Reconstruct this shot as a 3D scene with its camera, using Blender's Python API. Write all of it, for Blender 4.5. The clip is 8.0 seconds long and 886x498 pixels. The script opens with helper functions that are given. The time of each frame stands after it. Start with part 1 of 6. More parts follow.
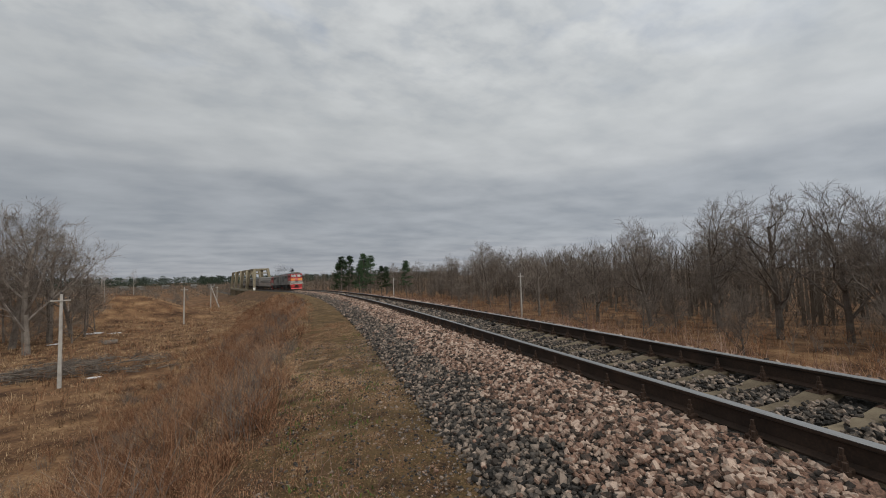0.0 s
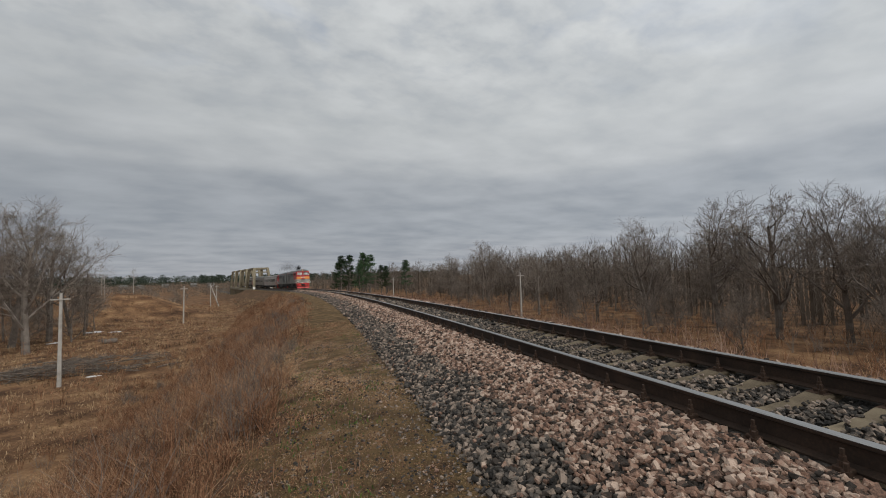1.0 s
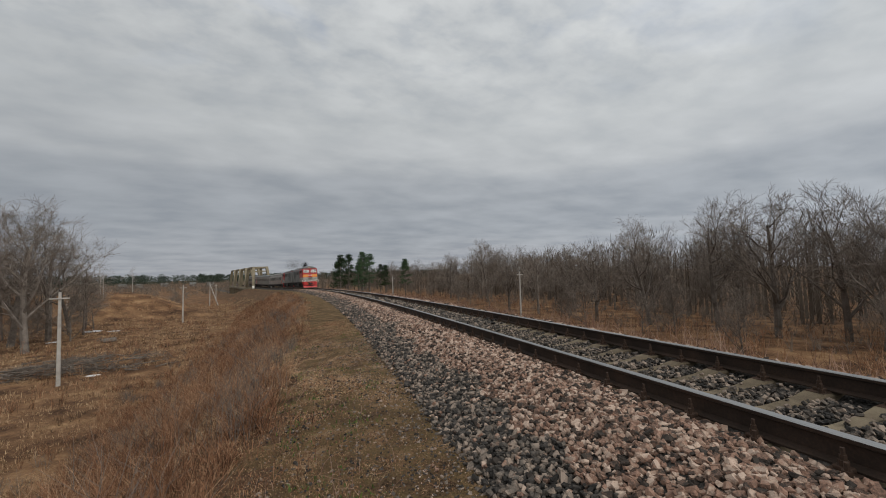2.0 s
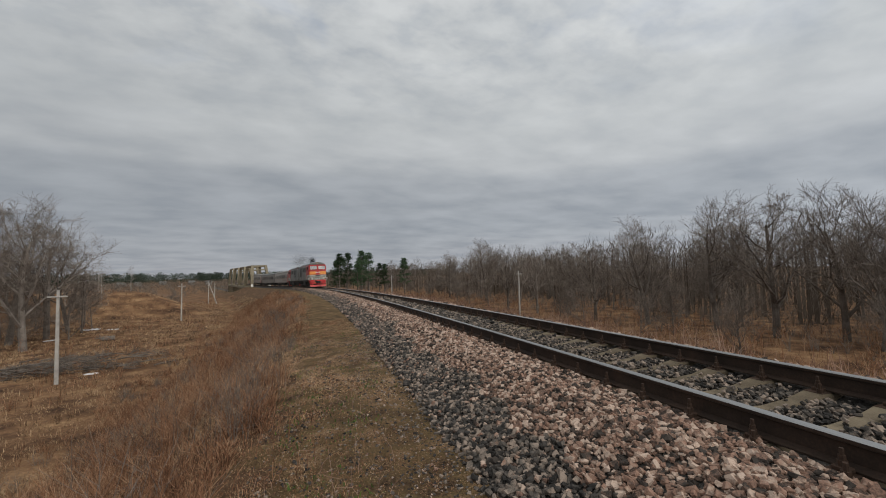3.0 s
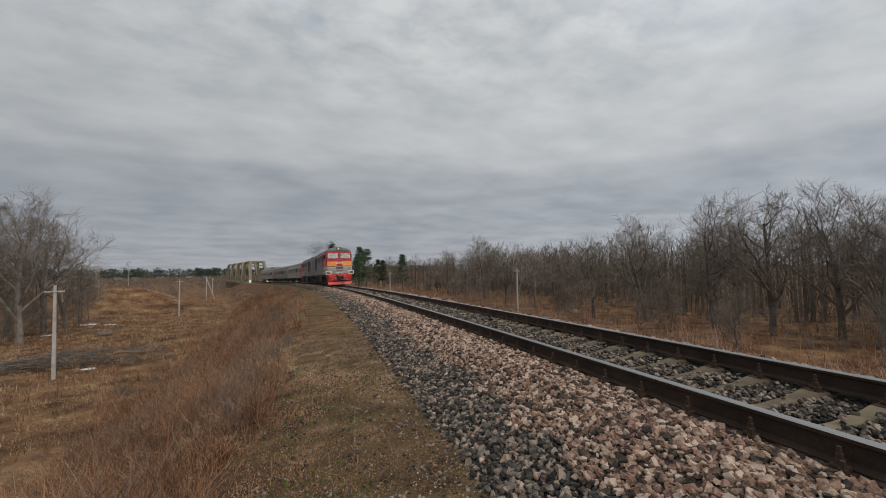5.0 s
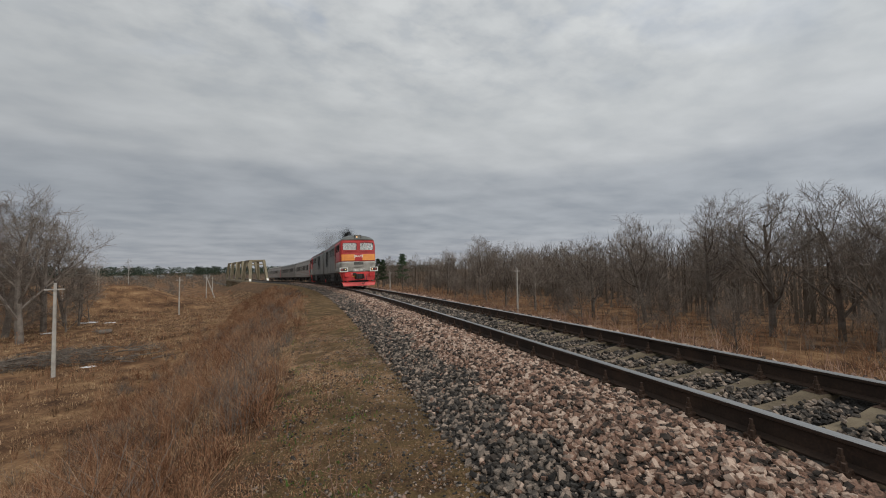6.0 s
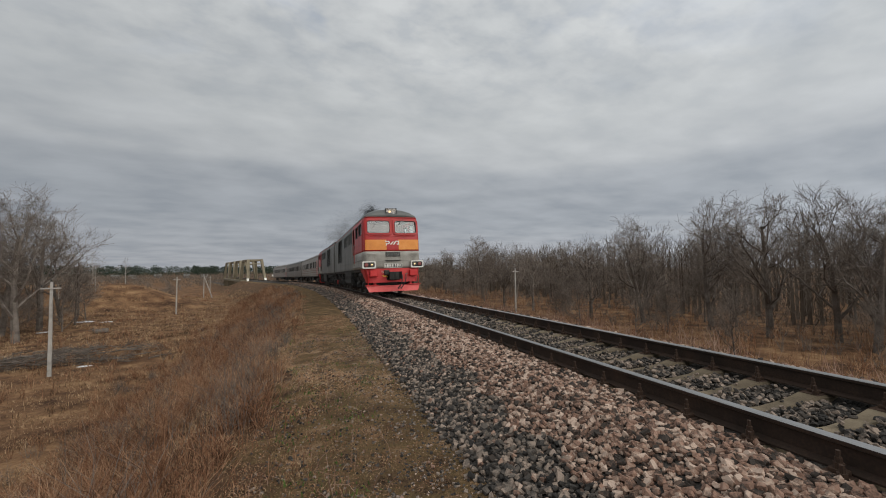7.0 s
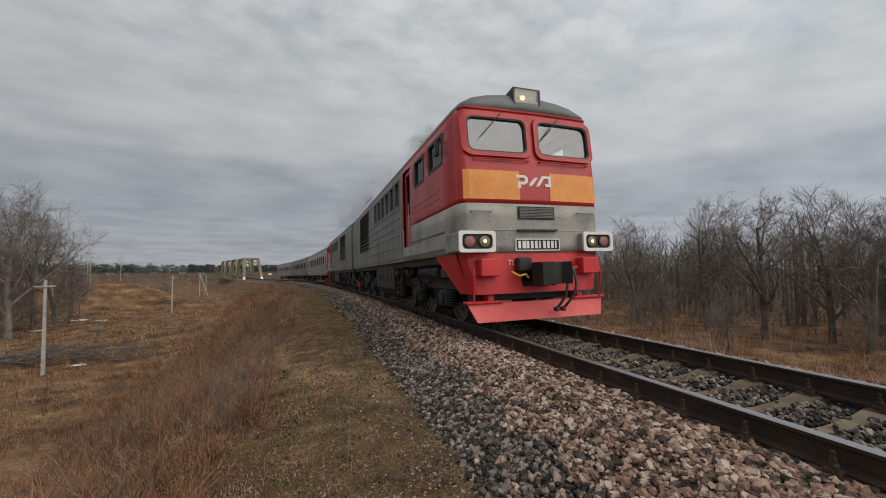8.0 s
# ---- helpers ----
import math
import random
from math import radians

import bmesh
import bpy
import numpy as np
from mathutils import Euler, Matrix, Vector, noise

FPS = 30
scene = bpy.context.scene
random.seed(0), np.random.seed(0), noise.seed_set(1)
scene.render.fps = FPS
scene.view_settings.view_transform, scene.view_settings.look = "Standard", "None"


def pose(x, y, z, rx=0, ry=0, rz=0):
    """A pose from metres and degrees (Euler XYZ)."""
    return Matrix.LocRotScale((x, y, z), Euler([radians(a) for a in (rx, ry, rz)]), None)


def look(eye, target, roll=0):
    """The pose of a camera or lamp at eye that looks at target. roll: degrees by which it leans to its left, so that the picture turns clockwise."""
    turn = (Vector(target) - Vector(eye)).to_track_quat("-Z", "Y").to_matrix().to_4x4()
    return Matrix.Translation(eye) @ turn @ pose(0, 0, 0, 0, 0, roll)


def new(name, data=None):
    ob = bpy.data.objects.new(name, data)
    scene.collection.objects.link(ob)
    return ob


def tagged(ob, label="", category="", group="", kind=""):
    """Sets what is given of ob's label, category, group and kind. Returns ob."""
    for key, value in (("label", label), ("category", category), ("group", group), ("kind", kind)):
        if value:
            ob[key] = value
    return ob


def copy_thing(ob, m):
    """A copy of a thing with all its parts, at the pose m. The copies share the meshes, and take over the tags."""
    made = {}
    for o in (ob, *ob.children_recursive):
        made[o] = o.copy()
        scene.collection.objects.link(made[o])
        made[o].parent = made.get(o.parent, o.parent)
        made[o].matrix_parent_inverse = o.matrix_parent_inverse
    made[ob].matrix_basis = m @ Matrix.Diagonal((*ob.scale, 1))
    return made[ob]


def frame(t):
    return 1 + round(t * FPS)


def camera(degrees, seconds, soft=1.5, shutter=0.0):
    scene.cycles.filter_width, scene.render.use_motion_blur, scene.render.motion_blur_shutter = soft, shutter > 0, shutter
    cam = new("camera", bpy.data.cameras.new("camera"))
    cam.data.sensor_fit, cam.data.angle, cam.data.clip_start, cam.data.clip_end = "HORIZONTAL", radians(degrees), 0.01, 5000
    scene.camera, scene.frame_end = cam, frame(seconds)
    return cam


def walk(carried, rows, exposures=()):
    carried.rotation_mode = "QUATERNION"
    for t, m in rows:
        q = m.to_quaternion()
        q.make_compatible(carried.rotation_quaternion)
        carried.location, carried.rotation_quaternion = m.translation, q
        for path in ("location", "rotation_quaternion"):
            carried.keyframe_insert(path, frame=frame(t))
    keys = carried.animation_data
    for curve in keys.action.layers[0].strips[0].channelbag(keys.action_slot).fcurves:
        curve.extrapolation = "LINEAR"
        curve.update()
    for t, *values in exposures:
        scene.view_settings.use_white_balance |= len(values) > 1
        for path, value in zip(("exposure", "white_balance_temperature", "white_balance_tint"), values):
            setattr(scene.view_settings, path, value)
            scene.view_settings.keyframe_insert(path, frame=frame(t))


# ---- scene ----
EYE = (-3.812, 0.0, 1.048)
DRIFT = (-0.036, 0.054, 0.018)
AIM = [  # seconds, heading right of the track, upward tilt, roll
    (0, 16.611, 3.798, -1.517),
    (0.5, 16.629, 3.780, -1.513),
    (1, 16.637, 3.700, -1.438),
    (1.5, 16.686, 3.621, -1.484),
    (3, 16.856, 3.410, -1.298),
    (3.5, 16.899, 3.333, -1.253),
    (4, 16.963, 3.204, -1.220),
    (4.5, 17.043, 3.025, -1.148),
    (6, 17.067, 2.866, -0.748),
    (6.5, 17.099, 2.890, -0.687),
    (7, 17.323, 2.892, -0.547),
    (7.5, 17.495, 2.898, -0.410),
    (8, 17.748, 2.830, -0.277)]


def camera_pose(t, heading, tilt, roll):
    e = Vector(EYE) + Vector(DRIFT) * (t / 8)
    a, b = radians(heading), radians(tilt)
    return look(e, e + Vector((math.sin(a) * math.cos(b), math.cos(a) * math.cos(b), math.sin(b))), roll)


cam = camera(97.66, 8.0, soft=1.0)
walk(cam, [(r[0], camera_pose(*r)) for r in AIM])

# ---- the line of the track: a curve to the left with a raised outer rail ----
CURVE = 0.0021
CURVE_END = 150
GRADE = -0.0171
CANT = 0.0193
SLEEPER = 0.506
SLEEPER_START = 2.113
RUN = (0.017982, -0.433047, -10.447575, 108.441489)


def heading(s):
    return CURVE * (min(max(s, -40), CURVE_END) - 3)


def track_base(s):
    """Centre of the track at rail height, s metres along it."""
    u = min(max(s, -40), CURVE_END) - 3
    x, y = -(1 - math.cos(CURVE * u)) / CURVE, 3 + math.sin(CURVE * u) / CURVE
    z = GRADE * u
    over = s - 3 - u
    th = CURVE * u
    return Vector((x - math.sin(th) * over, y + math.cos(th) * over, z))


def track_point(s, X, Z=0.0):
    """X metres right of the centre line and Z above the canted plane of the rail heads."""
    th = heading(s)
    lx = X * math.cos(CANT) - Z * math.sin(CANT)
    lz = X * math.sin(CANT) + Z * math.cos(CANT)
    return track_base(s) + Vector((lx * math.cos(th), lx * math.sin(th), lz))


def track_pose(s, X=0.0, Z=0.0):
    o = track_point(s, X, Z)
    ex = (track_point(s, X + 1, Z) - o).normalized()
    ez = (track_point(s, X, Z + 1) - o).normalized()
    ey = ez.cross(ex)
    return Matrix.Translation(o) @ Matrix((ex, ey, ez)).transposed().to_4x4()


# ---- world and light: a bright overcast sky ----
world = bpy.data.worlds.new("overcast")
scene.world = world
world.use_nodes = True


def build_sky(nt):
    n, l = nt.nodes, nt.links
    n.clear()
    out = n.new("ShaderNodeOutputWorld")
    bg = n.new("ShaderNodeBackground")
    bg.inputs["Strength"].default_value = 1.21
    sky = n.new("ShaderNodeTexSky")
    sky.sky_type, sky.sun_disc = "NISHITA", False
    sky.sun_elevation, sky.sun_rotation = radians(38), radians(150)
    dim = n.new("ShaderNodeMix")
    dim.data_type, dim.blend_type = "RGBA", "MULTIPLY"
    dim.inputs["Factor"].default_value = 1
    dim.inputs[7].default_value = (0.125, 0.125, 0.13, 1)
    l.new(sky.outputs[0], dim.inputs[6])
    co = n.new("ShaderNodeTexCoord")
    sep = n.new("ShaderNodeSeparateXYZ")
    l.new(co.outputs["Generated"], sep.inputs[0])

    def math_node(op, a, b=None):
        m = n.new("ShaderNodeMath")
        m.operation = op
        for i, v in enumerate((a, b)):
            if v is None:
                continue
            if isinstance(v, (int, float)):
                m.inputs[i].default_value = v
            else:
                l.new(v, m.inputs[i])
        return m.outputs[0]
    # a flat cloud sheet seen from below: direction divided by height
    high = math_node("ADD", math_node("MAXIMUM", sep.outputs[2], 0.0), 0.12)
    comb = n.new("ShaderNodeCombineXYZ")
    l.new(math_node("DIVIDE", sep.outputs[0], high), comb.inputs[0])
    l.new(math_node("DIVIDE", sep.outputs[1], high), comb.inputs[1])

    def cloud(scale, detail, rough, offset, stretch=(1, 1, 1), warp=0.0):
        mp = n.new("ShaderNodeMapping")
        mp.inputs["Location"].default_value = offset
        mp.inputs["Scale"].default_value = stretch
        mp.inputs["Rotation"].default_value = (0, 0, radians(-20))
        l.new(comb.outputs[0], mp.inputs[0])
        t = n.new("ShaderNodeTexNoise")
        t.inputs["Scale"].default_value = scale
        t.inputs["Detail"].default_value = detail
        t.inputs["Roughness"].default_value = rough
        t.inputs["Distortion"].default_value = warp
        l.new(mp.outputs[0], t.inputs["Vector"])
        return t.outputs["Fac"]

    def ramp(fac, stops):
        r = n.new("ShaderNodeValToRGB")
        e = r.color_ramp.elements
        while len(e) < len(stops):
            e.new(0.5)
        for el, (p, c) in zip(e, stops):
            el.position, el.color = p, (*c, 1)
        l.new(fac, r.inputs[0])
        return r.outputs[0]

    def mix(kind, fac, a, b):
        m = n.new("ShaderNodeMix")
        m.data_type, m.blend_type = "RGBA", kind
        if isinstance(fac, (int, float)):
            m.inputs[0].default_value = fac
        else:
            l.new(fac, m.inputs[0])
        for sock, v in ((6, a), (7, b)):
            if isinstance(v, tuple):
                m.inputs[sock].default_value = v
            else:
                l.new(v, m.inputs[sock])
        return m.outputs[2]
    # brightness of the sheet by height: darker grey near the horizon, brighter overhead
    lift = math_node("MULTIPLY_ADD", cloud(0.45, 3, 0.5, (1.0, 4.0, 0), (1, 1, 1), 0.5), 0.10)
    lift.node.inputs[2].default_value = -0.05
    base = ramp(math_node("ADD", sep.outputs[2], lift), [(0.0, (0.300, 0.312, 0.335)), (0.06, (0.272, 0.290, 0.315)), (0.13, (0.258, 0.279, 0.306)), (0.225, (0.272, 0.292, 0.316)),
                                 (0.255, (0.345, 0.362, 0.378)), (0.36, (0.385, 0.402, 0.412)), (0.6, (0.43, 0.446, 0.455)), (1.0, (0.55, 0.57, 0.58))])
    # the sheet is brighter towards the hidden sun, behind the camera to the right
    glow = math_node("MULTIPLY_ADD", math_node("ADD", math_node("MULTIPLY", sep.outputs[0], 0.55), math_node("MULTIPLY", sep.outputs[1], -0.83)), 0.20)
    glow.node.inputs[2].default_value = 1.20
    big = ramp(cloud(0.5, 4, 0.55, (2.3, 0.7, 0), (1, 1.2, 1), 0.5), [(0.3, (0.92, 0.925, 0.935)), (0.5, (1, 1, 1)), (0.7, (1.07, 1.065, 1.06))])
    small = ramp(cloud(2.0, 7, 0.5, (0.4, 3.1, 0), (1, 1.25, 1), 0.1), [(0.34, (0.88, 0.893, 0.91)), (0.5, (1.0, 1.0, 1.0)), (0.66, (1.10, 1.095, 1.09))])
    ripple = ramp(cloud(6.5, 4, 0.55, (1.1, 2.7, 0), (1, 1.3, 1), 0.15), [(0.36, (0.86, 0.88, 0.91)), (0.5, (1, 1, 1)), (0.64, (1.10, 1.095, 1.085))])
    high_only = ramp(sep.outputs[2], [(0.30, (0, 0, 0)), (0.52, (0.9, 0.9, 0.9))])
    lit = n.new("ShaderNodeCombineXYZ")
    for k in range(3):
        l.new(glow, lit.inputs[k])
    sheet = mix("MULTIPLY", 1.0, mix("MULTIPLY", 1.0, base, big), small)
    sheet = mix("MULTIPLY", high_only, sheet, ripple)
    sheet = mix("MULTIPLY", 1.0, sheet, lit.outputs[0])
    # thin places where the blue shows through
    gap = ramp(cloud(1.25, 5, 0.6, (5.2, 1.9, 0), (1, 1.4, 1), 0.3), [(0.56, (0, 0, 0)), (0.72, (0.55, 0.55, 0.55))])
    upper = ramp(sep.outputs[2], [(0.36, (0, 0, 0)), (0.55, (0.6, 0.6, 0.6))])
    col = mix("MIX", mix("MULTIPLY", 1.0, gap, upper), sheet, dim.outputs[2])
    l.new(col, bg.inputs["Color"])
    l.new(bg.outputs[0], out.inputs[0])


build_sky(world.node_tree)
sun = new("sun", bpy.data.lights.new("sun", "SUN"))
sun.data.energy, sun.data.angle, sun.data.color = 1.9, radians(70), (1.0, 0.95, 0.88)
sun.matrix_basis = look((30, -45, 45), (0, 0, 0))
scene.view_settings.exposure = 0.0


# ---- materials ----
def material(name, colors, scale=6.0, rough=0.7, metal=0.0, fine=60.0, bump=0.2, depth=0.01, spread=0.0, gloss=0.5, island=0.0, streak=None):
    """colors: tones that a coarse noise runs through, broken by a finer one. spread: variation from object to object, island: from piece to piece."""
    m = bpy.data.materials.new(name)
    m.use_nodes = True
    n, l = m.node_tree.nodes, m.node_tree.links
    b = n["Principled BSDF"]
    b.inputs["Roughness"].default_value = rough
    b.inputs["Metallic"].default_value = metal
    b.inputs["Specular IOR Level"].default_value = gloss
    co = n.new("ShaderNodeTexCoord")
    vec = co.outputs["Object"]
    if streak:
        mp = n.new("ShaderNodeMapping")
        mp.inputs["Scale"].default_value = streak
        l.new(vec, mp.inputs[0])
        vec = mp.outputs[0]
    t1 = n.new("ShaderNodeTexNoise")
    t1.inputs["Scale"].default_value, t1.inputs["Detail"].default_value = scale, 5
    t2 = n.new("ShaderNodeTexNoise")
    t2.inputs["Scale"].default_value, t2.inputs["Detail"].default_value = fine, 4
    l.new(vec, t1.inputs["Vector"])
    l.new(vec, t2.inputs["Vector"])
    mixf = n.new("ShaderNodeMath")
    mixf.operation = "MULTIPLY_ADD"
    l.new(t2.outputs["Fac"], mixf.inputs[0])
    mixf.inputs[1].default_value = 0.5
    half = n.new("ShaderNodeMath")
    half.operation = "MULTIPLY_ADD"
    l.new(t1.outputs["Fac"], half.inputs[0])
    half.inputs[1].default_value, half.inputs[2].default_value = 1.1, -0.30
    l.new(half.outputs[0], mixf.inputs[2])
    fac = mixf.outputs[0]
    if island or spread:
        if island:
            g = n.new("ShaderNodeNewGeometry")
            src, amount = g.outputs["Random Per Island"], island
        else:
            g = n.new("ShaderNodeObjectInfo")
            src, amount = g.outputs["Random"], spread
        ad = n.new("ShaderNodeMath")
        ad.operation = "MULTIPLY_ADD"
        l.new(src, ad.inputs[0])
        ad.inputs[1].default_value = amount
        sh = n.new("ShaderNodeMath")
        sh.operation = "ADD"
        l.new(fac, sh.inputs[0])
        sh.inputs[1].default_value = -amount / 2
        l.new(sh.outputs[0], ad.inputs[2])
        fac = ad.outputs[0]
    r = n.new("ShaderNodeValToRGB")
    e = r.color_ramp.elements
    k = len(colors)
    while len(e) < k:
        e.new(0.5)
    for i, c in enumerate(colors):
        e[i].position, e[i].color = 0.2 + 0.6 * i / max(1, k - 1), (*c, 1)
    l.new(fac, r.inputs[0])
    l.new(r.outputs[0], b.inputs["Base Color"])
    if bump:
        bp = n.new("ShaderNodeBump")
        bp.inputs["Strength"].default_value, bp.inputs["Distance"].default_value = bump, depth
        l.new(t2.outputs["Fac"], bp.inputs["Height"])
        l.new(bp.outputs[0], b.inputs["Normal"])
    return m


def glass_material(name, tint, clear):
    m = bpy.data.materials.new(name)
    m.use_nodes = True
    n, l = m.node_tree.nodes, m.node_tree.links
    n.remove(n["Principled BSDF"])
    tr, gl, mx = (n.new("ShaderNodeBsdfTransparent"), n.new("ShaderNodeBsdfGlossy"), n.new("ShaderNodeMixShader"))
    tr.inputs[0].default_value = (*tint, 1)
    gl.inputs["Roughness"].default_value = 0.03
    mx.inputs[0].default_value = clear
    l.new(tr.outputs[0], mx.inputs[1])
    l.new(gl.outputs[0], mx.inputs[2])
    l.new(mx.outputs[0], n["Material Output"].inputs[0])
    return m


def lamp_material(name, color, strength):
    m = bpy.data.materials.new(name)
    m.use_nodes = True
    b = m.node_tree.nodes["Principled BSDF"]
    b.inputs["Base Color"].default_value = (*color, 1)
    b.inputs["Emission Color"].default_value = (*color, 1)
    b.inputs["Emission Strength"].default_value = strength
    return m


